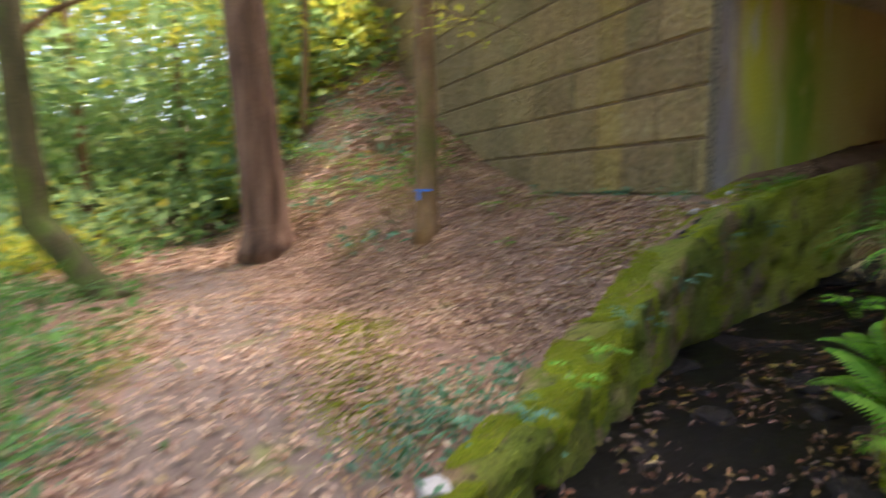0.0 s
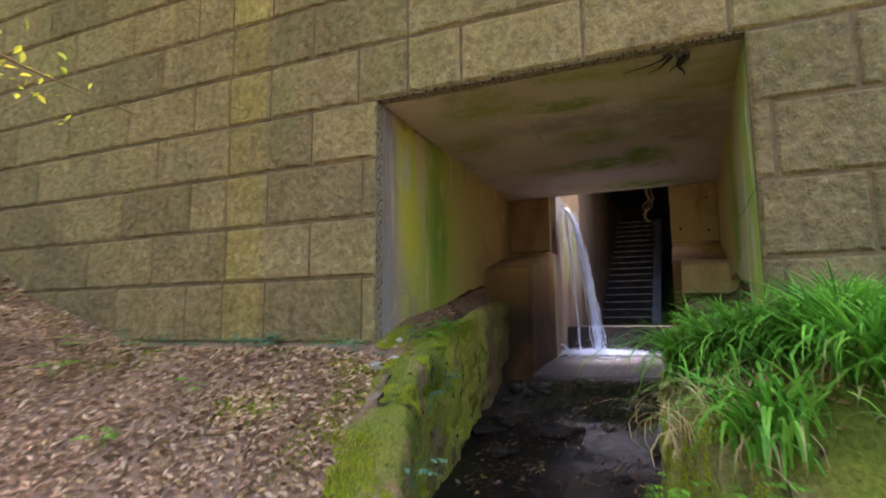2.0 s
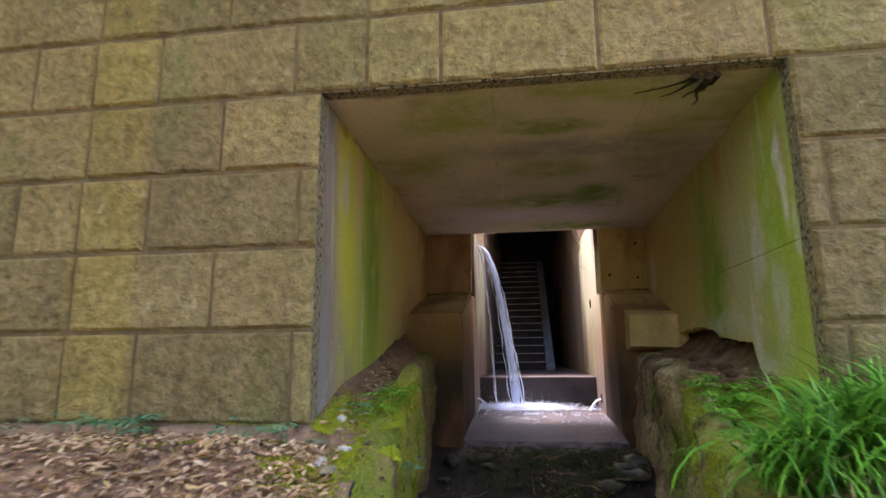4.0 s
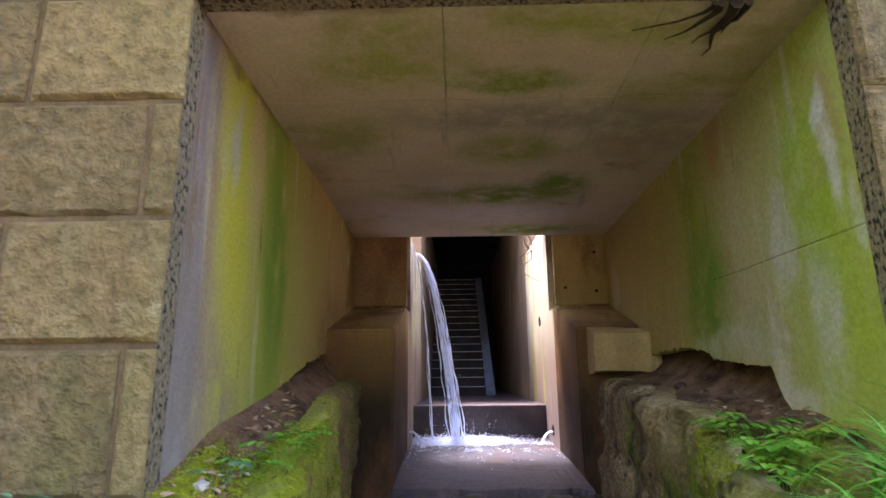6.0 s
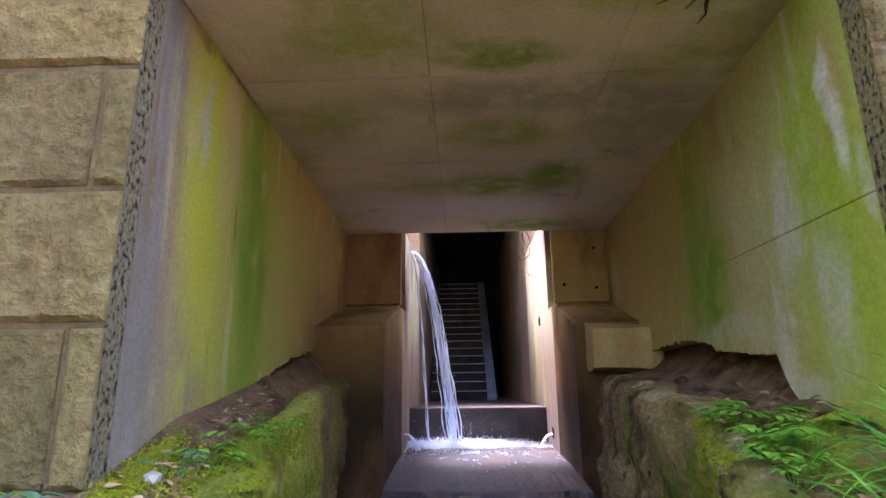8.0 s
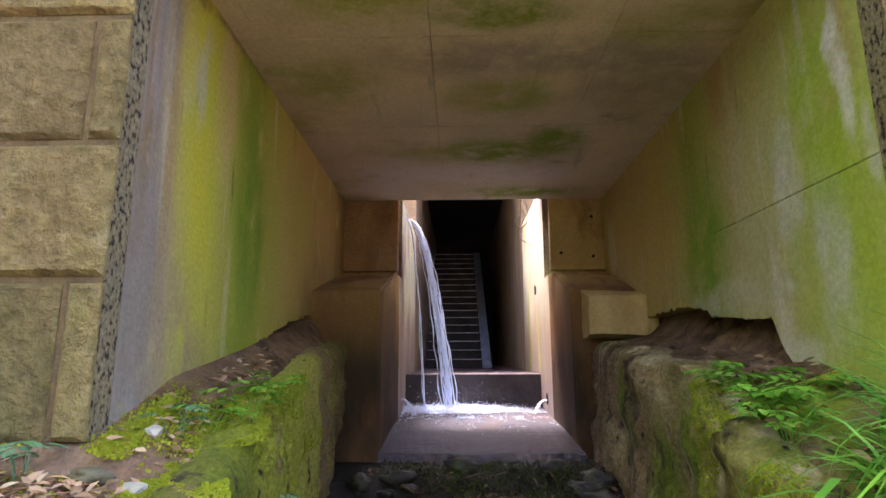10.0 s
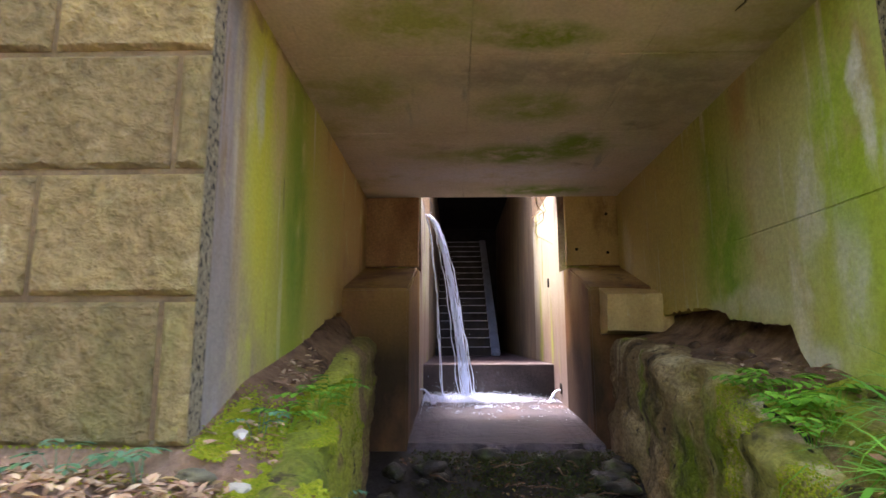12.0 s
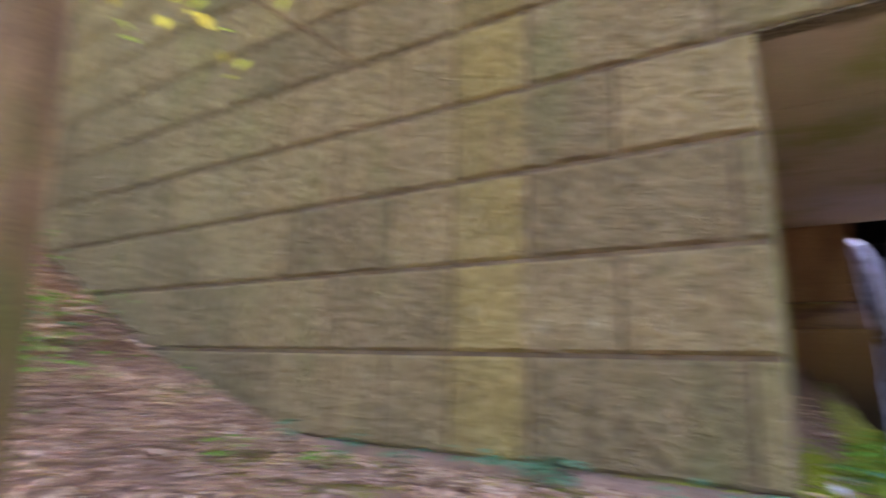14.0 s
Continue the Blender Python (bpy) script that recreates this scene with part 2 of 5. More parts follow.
M_CEIL = surface("soffit concrete", [(0.3, (0.43, 0.36, 0.255)), (0.7, (0.58, 0.49, 0.37))], 1.5, rough=0.8, bump=0.4, bscale=40.0, depth=0.008,
                 stains=[((0.36, 0.33, 0.27), 7.0, (0.12, 1, 1), 0.62, 0.72, (0, 0, 0)), ((0.31, 0.29, 0.10), 1.3, (1, 0.5, 1), 0.55, 0.70, (2, 0, 0)), ((0.20, 0.165, 0.12), 2.4, (1, 0.5, 1), 0.6, 0.74, (8, 3, 0))],
                 blots=[((0.17, 0.24, 0.018), (5.42, 2.70, 3.37), (0.13, 0.36, 9), 0.55, 1.0), ((0.27, 0.31, 0.05), (5.28, 3.42, 3.37), (0.22, 0.42, 9), 0.7, 0.85), ((0.25, 0.30, 0.04), (4.95, 3.42, 3.37), (0.16, 0.30, 9), 0.7, 0.85),
                        ((0.28, 0.31, 0.05), (4.88, 2.5, 3.37), (0.12, 0.5, 9), 0.7, 0.85), ((0.28, 0.30, 0.06), (5.0, 1.95, 3.37), (0.12, 0.35, 9), 0.7, 0.7), ((0.22, 0.28, 0.03), (6.40, 2.62, 3.35), (0.22, 0.36, 9), 0.7, 0.9), ((0.26, 0.29, 0.06), (6.15, 3.85, 3.35), (0.3, 0.32, 9), 0.7, 0.7),
                        # Lilac-grey blots near x 8 paint the violet sheen of light from the slot.
                        ((0.30, 0.265, 0.21), (5.88, 2.45, 3.36), (0.20, 0.95, 9), 0.5, 0.85), ((0.16, 0.245, 0.016), (7.40, 2.55, 3.33), (0.24, 0.55, 9), 0.6, 1.0), ((0.15, 0.235, 0.016), (7.18, 2.12, 3.33), (0.26, 0.26, 9), 0.6, 1.0), ((0.56, 0.50, 0.50), (7.98, 2.7, 3.31), (0.26, 1.1, 9), 0.5, 0.95),
                        ((0.17, 0.25, 0.02), (8.58, 2.25, 3.30), (0.18, 0.55, 9), 0.6, 1.0), ((0.50, 0.44, 0.42), (8.0, 3.7, 3.31), (0.5, 0.5, 9), 0.6, 0.7), ((0.27, 0.23, 0.17), (6.2, 1.7, 3.35), (0.4, 0.35, 9), 0.7, 0.6), ((0.22, 0.18, 0.12), (4.72, 3.7, 3.38), (0.06, 0.5, 9), 0.5, 0.9)],
                 warp=0.13, warp_scale=3.5, warp_stretch=(1, 0.8, 1), grain=0.16)
# Darkens along z to near black: wet stain plus shade painted in.
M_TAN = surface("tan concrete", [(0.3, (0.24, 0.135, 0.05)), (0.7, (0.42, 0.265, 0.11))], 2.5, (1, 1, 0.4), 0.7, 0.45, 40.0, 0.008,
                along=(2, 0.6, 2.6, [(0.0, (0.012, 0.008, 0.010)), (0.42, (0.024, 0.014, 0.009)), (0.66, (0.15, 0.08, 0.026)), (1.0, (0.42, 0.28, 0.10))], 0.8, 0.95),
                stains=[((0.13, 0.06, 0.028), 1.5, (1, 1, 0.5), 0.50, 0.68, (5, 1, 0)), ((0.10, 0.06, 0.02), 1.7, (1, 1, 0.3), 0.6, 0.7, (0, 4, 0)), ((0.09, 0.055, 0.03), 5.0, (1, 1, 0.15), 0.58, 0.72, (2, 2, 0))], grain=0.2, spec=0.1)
M_SHOULDER = surface("dry tan concrete", [(0.3, (0.33, 0.215, 0.085)), (0.7, (0.48, 0.34, 0.155))], 2.5, (1, 1, 0.6), 0.8, 0.5, 40.0, 0.01,
                     stains=[((0.20, 0.12, 0.05), 2.2, (1, 1, 0.5), 0.56, 0.70, (4, 1, 0)), ((0.52, 0.43, 0.26), 5.0, (1, 1, 0.4), 0.60, 0.72, (0, 4, 0))], grain=0.2)
M_RUST = surface("rust-stained concrete", [(0.3, (0.15, 0.075, 0.035)), (0.7, (0.34, 0.21, 0.10))], 2.5, (1, 1, 0.5), 0.75, 0.35, 40.0, 0.006)
# Pale top to purple-brown foot: wet stain and daylight from above, both painted.
M_BORE = surface("wet streaked concrete with painted light fade", [(0.3, (0.30, 0.26, 0.13)), (0.5, (0.44, 0.41, 0.27)), (0.7, (0.55, 0.54, 0.45))], 3.5, (1, 1, 0.08), 0.45, 0.3, 40.0, 0.006,
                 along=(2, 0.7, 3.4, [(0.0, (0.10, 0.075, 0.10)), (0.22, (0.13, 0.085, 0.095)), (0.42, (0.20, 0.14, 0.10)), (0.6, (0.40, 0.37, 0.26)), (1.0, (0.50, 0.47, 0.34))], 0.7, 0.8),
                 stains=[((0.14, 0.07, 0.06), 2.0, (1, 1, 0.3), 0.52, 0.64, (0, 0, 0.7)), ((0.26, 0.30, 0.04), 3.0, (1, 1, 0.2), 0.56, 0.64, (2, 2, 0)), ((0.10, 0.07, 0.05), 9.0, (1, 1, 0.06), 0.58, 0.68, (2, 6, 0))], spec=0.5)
# Blue-black base: bluish light and reflected sky go into the colour.
M_SLAB = surface("blue-tinted wet slab", [(0.3, (0.006, 0.006, 0.015)), (0.7, (0.018, 0.014, 0.026))], 3.5, rough=0.45, bump=1.0, bscale=14.0, depth=0.03, spec=0.25,
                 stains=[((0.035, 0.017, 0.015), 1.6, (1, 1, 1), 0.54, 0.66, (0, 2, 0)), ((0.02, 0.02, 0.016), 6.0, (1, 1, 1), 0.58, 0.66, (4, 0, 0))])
# Slot wall carried on in darker colour: light fading inward is painted.
M_DEEP = surface("brown concrete in painted shade", [(0.3, (0.10, 0.072, 0.045)), (0.7, (0.24, 0.175, 0.105))], 3.0, (1, 1, 0.3), 0.6, 0.4, 30.0)
# Near black because little light gets this deep; the shade is in the colour.
M_DARK = surface("dark shade-painted concrete", [(0.3, (0.008, 0.008, 0.008)), (0.7, (0.022, 0.02, 0.019))], 3.0, rough=0.7, bump=0.4, bscale=30.0, spec=0.1)
M_SOIL = surface("soil", [(0.3, (0.17, 0.095, 0.062)), (0.7, (0.30, 0.19, 0.13))], 4.0, rough=0.95, bump=0.9, bscale=30.0, depth=0.03,
                 stains=[((0.12, 0.15, 0.02), 1.1, (1, 1, 1), 0.57, 0.68, (0, 0, 0)), ((0.24, 0.165, 0.12), 2.0, (1, 1, 1), 0.5, 0.7, (3, 3, 0))])
M_PATH = surface("trodden earth", [(0.3, (0.15, 0.105, 0.078)), (0.7, (0.26, 0.19, 0.145))], 3.0, rough=0.95, bump=0.8, bscale=30.0, depth=0.02,
                 stains=[((0.15, 0.10, 0.075), 5.0, (1, 1, 1), 0.55, 0.70, (2, 0, 0)), ((0.20, 0.20, 0.06), 1.4, (1, 1, 1), 0.60, 0.72, (5, 2, 0))])
M_EARTH = surface("damp red-brown earth", [(0.3, (0.13, 0.068, 0.038)), (0.7, (0.29, 0.17, 0.10))], 5.0, rough=0.95, bump=1.0, bscale=26.0, depth=0.05,
                  stains=[((0.05, 0.025, 0.016), 3.0, (1, 1, 1), 0.54, 0.68, (1, 0, 0)), ((0.27, 0.17, 0.11), 9.0, (1, 1, 1), 0.60, 0.70, (4, 0, 0)), ((0.15, 0.17, 0.02), 1.6, (1, 1, 1), 0.60, 0.70, (0, 3, 0))])
# Bands along x: moss to brown debris, painted paler inside to make up light.
M_MOSSWALL = surface("mossy rubble concrete", [(0.35, (0.09, 0.13, 0.011)), (0.5, (0.17, 0.20, 0.019)), (0.65, (0.26, 0.20, 0.05))], 2.5, rough=0.95, bump=1.0, bscale=45.0, depth=0.04,
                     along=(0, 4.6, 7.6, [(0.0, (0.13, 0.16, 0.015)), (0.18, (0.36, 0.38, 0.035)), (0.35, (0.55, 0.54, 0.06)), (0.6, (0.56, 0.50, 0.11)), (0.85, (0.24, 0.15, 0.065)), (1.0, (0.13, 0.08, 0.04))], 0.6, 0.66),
                     stains=[((0.25, 0.165, 0.08), 2.0, (1, 1, 0.4), 0.52, 0.62, (2, 0, 4)), ((0.05, 0.036, 0.02), 4.5, (1, 1, 0.3), 0.60, 0.68, (5, 1, 0)), ((0.30, 0.23, 0.12), 2.6, (1, 1, 0.4), 0.60, 0.70, (0, 6, 0)), ((0.02, 0.016, 0.01), 11.0, (1, 1, 0.7), 0.62, 0.70, (5, 1, 7))], grain=0.5)
# Bands along x: moss to brown, with shade by the pier painted in.
M_RUBBLE = surface("crumbling concrete", [(0.3, (0.14, 0.085, 0.042)), (0.5, (0.32, 0.22, 0.11)), (0.7, (0.54, 0.41, 0.21))], 3.0, (1, 1, 0.3), 0.95, 1.0, 34.0, 0.05,
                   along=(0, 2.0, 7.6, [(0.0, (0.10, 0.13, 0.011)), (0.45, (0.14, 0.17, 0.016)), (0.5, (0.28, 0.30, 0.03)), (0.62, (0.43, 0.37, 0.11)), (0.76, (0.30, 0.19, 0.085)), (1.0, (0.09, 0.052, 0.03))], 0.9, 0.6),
                   stains=[((0.52, 0.41, 0.23), 3.2, (1, 1, 0.25), 0.54, 0.64, (3, 0, 9)), ((0.17, 0.21, 0.02), 1.6, (1, 1, 0.6), 0.56, 0.66, (0, 2, 1)), ((0.035, 0.024, 0.015), 3.0, (1, 1, 0.22), 0.55, 0.66, (8, 0, 0)), ((0.02, 0.015, 0.01), 12.0, (1, 1, 0.6), 0.62, 0.7, (8, 5, 0))], grain=0.5)
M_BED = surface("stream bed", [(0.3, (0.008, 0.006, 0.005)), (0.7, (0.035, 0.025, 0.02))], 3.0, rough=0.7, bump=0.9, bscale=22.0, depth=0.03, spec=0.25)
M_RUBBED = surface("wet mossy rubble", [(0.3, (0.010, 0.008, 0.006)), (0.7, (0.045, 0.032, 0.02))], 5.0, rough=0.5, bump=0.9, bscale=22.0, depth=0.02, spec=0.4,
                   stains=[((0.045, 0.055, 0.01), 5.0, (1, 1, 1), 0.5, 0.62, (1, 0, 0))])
M_STONE = surface("stone", [(0.3, (0.08, 0.075, 0.045)), (0.7, (0.18, 0.16, 0.11))], 5.0, rough=0.9, bump=0.6, bscale=30.0, vary=0.3)
M_WHITE = surface("pale broken tile", [(0.3, (0.28, 0.26, 0.23)), (0.7, (0.48, 0.45, 0.41))], 5.0, rough=0.6, bump=0.3, bscale=40.0, grain=0.1)
M_BARK1 = surface("brown bark", [(0.3, (0.08, 0.045, 0.028)), (0.5, (0.17, 0.098, 0.062)), (0.7, (0.25, 0.155, 0.10))], 7.0, (1, 1, 0.12), 0.95, 1.0, 40.0, 0.03)
M_ROOT = surface("dark dry root", [(0.3, (0.02, 0.015, 0.011)), (0.7, (0.06, 0.045, 0.03))], 9.0, rough=0.95, bump=0.8, bscale=50.0)
M_BARK2 = surface("smooth olive bark", [(0.3, (0.10, 0.06, 0.026)), (0.7, (0.26, 0.165, 0.075))], 5.0, (1, 1, 0.4), 0.9, 0.6, 50.0, 0.015,
                  stains=[((0.11, 0.10, 0.025), 2.0, (1, 1, 0.5), 0.5, 0.65, (0, 0, 0))])
M_BARK3 = surface("mossy bark", [(0.3, (0.05, 0.05, 0.018)), (0.7, (0.12, 0.10, 0.045))], 4.0, (1, 1, 0.4), 0.95, 0.8, 40.0, 0.02,
                  stains=[((0.09, 0.15, 0.015), 1.5, (1, 1, 0.6), 0.46, 0.6, (0, 0, 0))])
M_TAPE = surface("blue tape", [(0.3, (0.03, 0.16, 0.55)), (0.7, (0.05, 0.22, 0.68))], 8.0, rough=0.4, bump=0.0, grain=0.05)
M_LITTER = leafy("fallen leaves", [(0.22, 0.12, 0.08), (0.38, 0.22, 0.15), (0.48, 0.30, 0.20), (0.54, 0.37, 0.26), (0.30, 0.165, 0.10), (0.60, 0.44, 0.31), (0.18, 0.095, 0.06), (0.52, 0.36, 0.17)], 0.1, 0.8)
M_WETLEAF = leafy("wet leaves", [(0.06, 0.026, 0.016), (0.11, 0.045, 0.026), (0.20, 0.09, 0.05), (0.07, 0.032, 0.02), (0.16, 0.08, 0.045), (0.30, 0.22, 0.03)], 0.0, 0.35)
M_WOODS = leafy("woodland leaves", [(0.13, 0.25, 0.09), (0.22, 0.36, 0.13), (0.32, 0.46, 0.15), (0.18, 0.33, 0.18), (0.42, 0.50, 0.14), (0.26, 0.42, 0.22)], 0.6)
M_YELLOW = leafy("yellowing leaves", [(0.34, 0.42, 0.05), (0.50, 0.50, 0.06), (0.60, 0.52, 0.07), (0.27, 0.40, 0.06)], 0.55)
M_SHRUB = leafy("shrub leaves", [(0.05, 0.14, 0.03), (0.09, 0.22, 0.04), (0.14, 0.28, 0.05), (0.07, 0.18, 0.07)], 0.35)
M_BLUEHERB = leafy("blue-green herb leaves", [(0.05, 0.14, 0.075), (0.09, 0.20, 0.12), (0.12, 0.25, 0.15), (0.07, 0.18, 0.06)], 0.3)
M_HERB = leafy("bright herb leaves", [(0.09, 0.27, 0.02), (0.15, 0.36, 0.03), (0.22, 0.45, 0.05)], 0.4)
M_GRASS = leafy("sedge blades", [(0.05, 0.20, 0.02), (0.085, 0.30, 0.03), (0.14, 0.40, 0.04), (0.20, 0.48, 0.055)], 0.35, 0.45)
M_STRAW = leafy("dead blades", [(0.36, 0.26, 0.12), (0.52, 0.40, 0.22), (0.26, 0.17, 0.08)], 0.2, 0.8)
M_MOSSTUFT = leafy("moss cushions", [(0.16, 0.23, 0.012), (0.27, 0.32, 0.018), (0.40, 0.39, 0.027), (0.21, 0.29, 0.015), (0.35, 0.30, 0.045)], 0.2, 0.95)
# Treads are tinted paler than the risers for the gleam on them.
M_TREAD = surface("wet tread with painted gleam", [(0.3, (0.10, 0.105, 0.12)), (0.7, (0.26, 0.27, 0.30))], 5.0, rough=0.25, bump=0.4, bscale=30.0, spec=0.6)
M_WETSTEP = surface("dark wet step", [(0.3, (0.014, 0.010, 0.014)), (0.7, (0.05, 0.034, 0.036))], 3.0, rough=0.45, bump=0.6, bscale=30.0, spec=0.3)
M_DARKMOSS = leafy("dark wet moss", [(0.02, 0.03, 0.006), (0.05, 0.065, 0.012), (0.06, 0.035, 0.015), (0.03, 0.045, 0.008)], 0.1, 0.8)
M_EARTHROCK = surface("earthy rock", [(0.3, (0.05, 0.028, 0.016)), (0.7, (0.14, 0.082, 0.045))], 6.0, rough=0.95, bump=0.8, bscale=30.0)
M_METAL = surface("pale damp cement", [(0.3, (0.06, 0.075, 0.105)), (0.7, (0.12, 0.145, 0.19))], 4.0, rough=0.45, bump=0.1)


def water_mat(name, colour, rough, trans, wave):
    m = bpy.data.materials.new(name)
    m.use_nodes = True
    nt = m.node_tree
    b = nt.nodes["Principled BSDF"]
    b.inputs["Base Color"].default_value, b.inputs["Roughness"].default_value = (*colour, 1), rough
    b.inputs["Transmission Weight"].default_value, b.inputs["IOR"].default_value = trans, 1.33
    pos = nt.nodes.new("ShaderNodeNewGeometry").outputs["Position"]
    bp = node(nt, "Bump", Strength=0.6, Distance=0.02)
    nt.links.new(noise_of(nt, pos, wave, (1, 1, 1), 3.0), bp.inputs["Height"])
    nt.links.new(bp.outputs[0], b.inputs["Normal"])
    return m


M_WATER = water_mat("shallow dark water", (0.008, 0.007, 0.007), 0.3, 0.0, 7.0)
# Blue in fall and foam is skylight put into the base colour.
M_FALL = water_mat("falling water", (0.70, 0.80, 1.0), 0.2, 0.0, 30.0)
M_FOAM = surface("water foam", [(0.35, (0.62, 0.73, 0.98)), (0.65, (0.80, 0.88, 1.0))], 20.0, rough=0.4, bump=1.0, bscale=40.0, depth=0.02, grain=0.05)


# ---------------------------------------------------------------- mesh helpers
def mesh_of(bm, name, material, smooth=False):
    me = bpy.data.meshes.new(name)
    bm.to_mesh(me)
    bm.free()
    me.materials.append(material)
    if smooth:
        me.polygons.foreach_set("use_smooth", [True] * len(me.polygons))
    return me


def thing(name, label, category, bm=None, material=None, kind="", group="", smooth=False):
    ob = new(name, mesh_of(bm, name, material, smooth) if bm else None)
    return tagged(ob, label, category, group, kind)


def part(name, bm, material, parent, label="", smooth=False):
    ob = new(name, mesh_of(bm, name, material, smooth))
    ob.parent = parent
    return tagged(ob, label)


def raw(name, verts, faces, material, smooth=False):
    me = bpy.data.meshes.new(name)
    me.from_pydata(verts, [], faces)
    me.materials.append(material)
    if smooth:
        me.polygons.foreach_set("use_smooth", [True] * len(me.polygons))
    return me


def box(x0, x1, y0, y1, z0, z1, bevel=0.0, bm=None):
    bm = bm or bmesh.new()
    vs = [bm.verts.new((x, y, z)) for x in (x0, x1) for y in (y0, y1) for z in (z0, z1)]
    fs = [bm.faces.new([vs[i] for i in f]) for f in ((0, 1, 3, 2), (4, 6, 7, 5), (0, 4, 5, 1), (2, 3, 7, 6), (0, 2, 6, 4), (1, 5, 7, 3))]
    if bevel:
        bmesh.ops.bevel(bm, geom=list({e for f in fs for e in f.edges}), offset=bevel, segments=2, affect="EDGES", profile=0.6)
    return bm


def prism(profile, axis, a, b, bm=None):
    """A polygon drawn in the two other axes, pushed from a to b along the axis (0, 1 or 2)."""
    bm = bm or bmesh.new()

    def at(p, v):
        q = list(p)
        q.insert(axis, v)
        return q
    lo, hi = [bm.verts.new(at(p, a)) for p in profile], [bm.verts.new(at(p, b)) for p in profile]
    bm.faces.new(lo), bm.faces.new(hi[::-1])
    n = len(profile)
    for i in range(n):
        bm.faces.new((lo[i], hi[i], hi[(i + 1) % n], lo[(i + 1) % n]))
    bmesh.ops.recalc_face_normals(bm, faces=bm.faces)
    return bm


def tube(points, radii, sides=8, bm=None, rough=0.0):
    bm = bm or bmesh.new()
    rings, pts = [], [Vector(p) for p in points]
    for i, p in enumerate(pts):
        d = (pts[min(i + 1, len(pts) - 1)] - pts[max(i - 1, 0)]).normalized()
        u = d.cross((0.31, 0.95, 0.11)).normalized()
        v = d.cross(u)
        ring = []
        for k in range(sides):
            a = 2 * math.pi * k / sides
            w = u * math.cos(a) + v * math.sin(a)
            r = radii[i] * (1 + rough * noise.noise(p * 3 + w * 2))
            ring.append(bm.verts.new(p + w * r))
        rings.append(ring)
    for a, b in zip(rings, rings[1:]):
        for k in range(sides):
            bm.faces.new((a[k], a[(k + 1) % sides], b[(k + 1) % sides], b[k]))
    bm.faces.new(rings[0][::-1]), bm.faces.new(rings[-1])
    return bm


def lerp(x, xs, ys):
    return float(np.interp(x, xs, ys))


def leaf_field(name, spots, size, material, flat=0.5, fold=0.25, shape=0.45):
    """One mesh of many small folded leaves. spots: rows of x, y, z."""
    n = len(spots)
    rng = np.random.default_rng(len(name) * 7 + n)
    yaw, tilt, spin = rng.uniform(0, 6.283, n), rng.normal(0, flat, n), rng.normal(0, flat, n)
    s = size * rng.uniform(0.6, 1.4, n)
    local = np.array([(-1, 0, 0), (-0.25, shape, fold), (0.35, shape * 0.85, fold), (1, 0, 0.1), (0.35, -shape * 0.85, fold), (-0.25, -shape, fold)]) * 0.5
    p = local[None] * s[:, None, None]
    cy, sy, ct, st, cs, ss = np.cos(yaw), np.sin(yaw), np.cos(tilt), np.sin(tilt), np.cos(spin), np.sin(spin)
    x, y, z = p[..., 0], p[..., 1], p[..., 2]
    y, z = y * cs[:, None] - z * ss[:, None], y * ss[:, None] + z * cs[:, None]
    x, z = x * ct[:, None] - z * st[:, None], x * st[:, None] + z * ct[:, None]
    x, y = x * cy[:, None] - y * sy[:, None], x * sy[:, None] + y * cy[:, None]
    v = (np.stack([x, y, z], -1) + np.asarray(spots, float)[:, None, :]).reshape(-1, 3)
    base = np.arange(n)[:, None] * 6
    f = np.concatenate([base + np.array([[0, 1, 2, 3]]), base + np.array([[0, 3, 4, 5]])])
    return raw(name, v.tolist(), f.tolist(), material)


# ---------------------------------------------------------------- the plan
FX = 4.6                                     # face of the block wall
YL, YR = 4.25, 1.29                          # sides of the culvert
XB = 8.85                                    # far end of the culvert
Z0, ROW = 1.25, 0.534                        # foot of the block wall, height of a course
FOOT = Z0 - 0.035
OPEN_TOP = Z0 + 4 * ROW
BL, BR = 3.63, 1.90                          # sides of the narrow bore


def ceil_z(x):
    return lerp(x, (FX, XB), (3.39, 3.29))


WALL_X = (0.55, 1.05, 1.6, 2.2, 2.6, 3.0, 3.5, 4.2, 5.2, 6.2, 7.0, 7.54)
WALL_IN = (1.70, 1.98, 2.28, 2.66, 2.90, 3.12, 3.36, 3.62, 3.78, 3.88, 3.93, 3.95)
WALL_OUT = (1.85, 2.32, 2.78, 3.16, 3.38, 3.62, 3.80, 4.00, 4.10, 4.16, 4.18, 4.20)
WALL_Z = (0.04, 0.09, 0.18, 0.30, 0.42, 0.58, 0.78, 1.03, 1.26, 1.44, 1.58, 1.66)
BANK_X = (0.9, 1.6, 2.3, 2.7, 3.1, 3.6, 4.4, 5.0, 5.3, 5.9, 6.8, 7.7)
BANK_Y = (-2.5, -0.6, 0.90, 1.42, 1.74, 1.90, 1.94, 1.90, 1.86, 1.80, 1.80, 1.80)
BANK_Z = (-0.1, 0.0, 0.28, 0.52, 0.78, 0.98, 1.04, 1.24, 1.35, 1.44, 1.55, 1.63)


def bed_z(x):
    return lerp(x, (0.0, 2.0, 4.0, 5.5, 7.2, 8.0), (-0.25, -0.18, -0.06, 0.12, 0.63, 0.64))


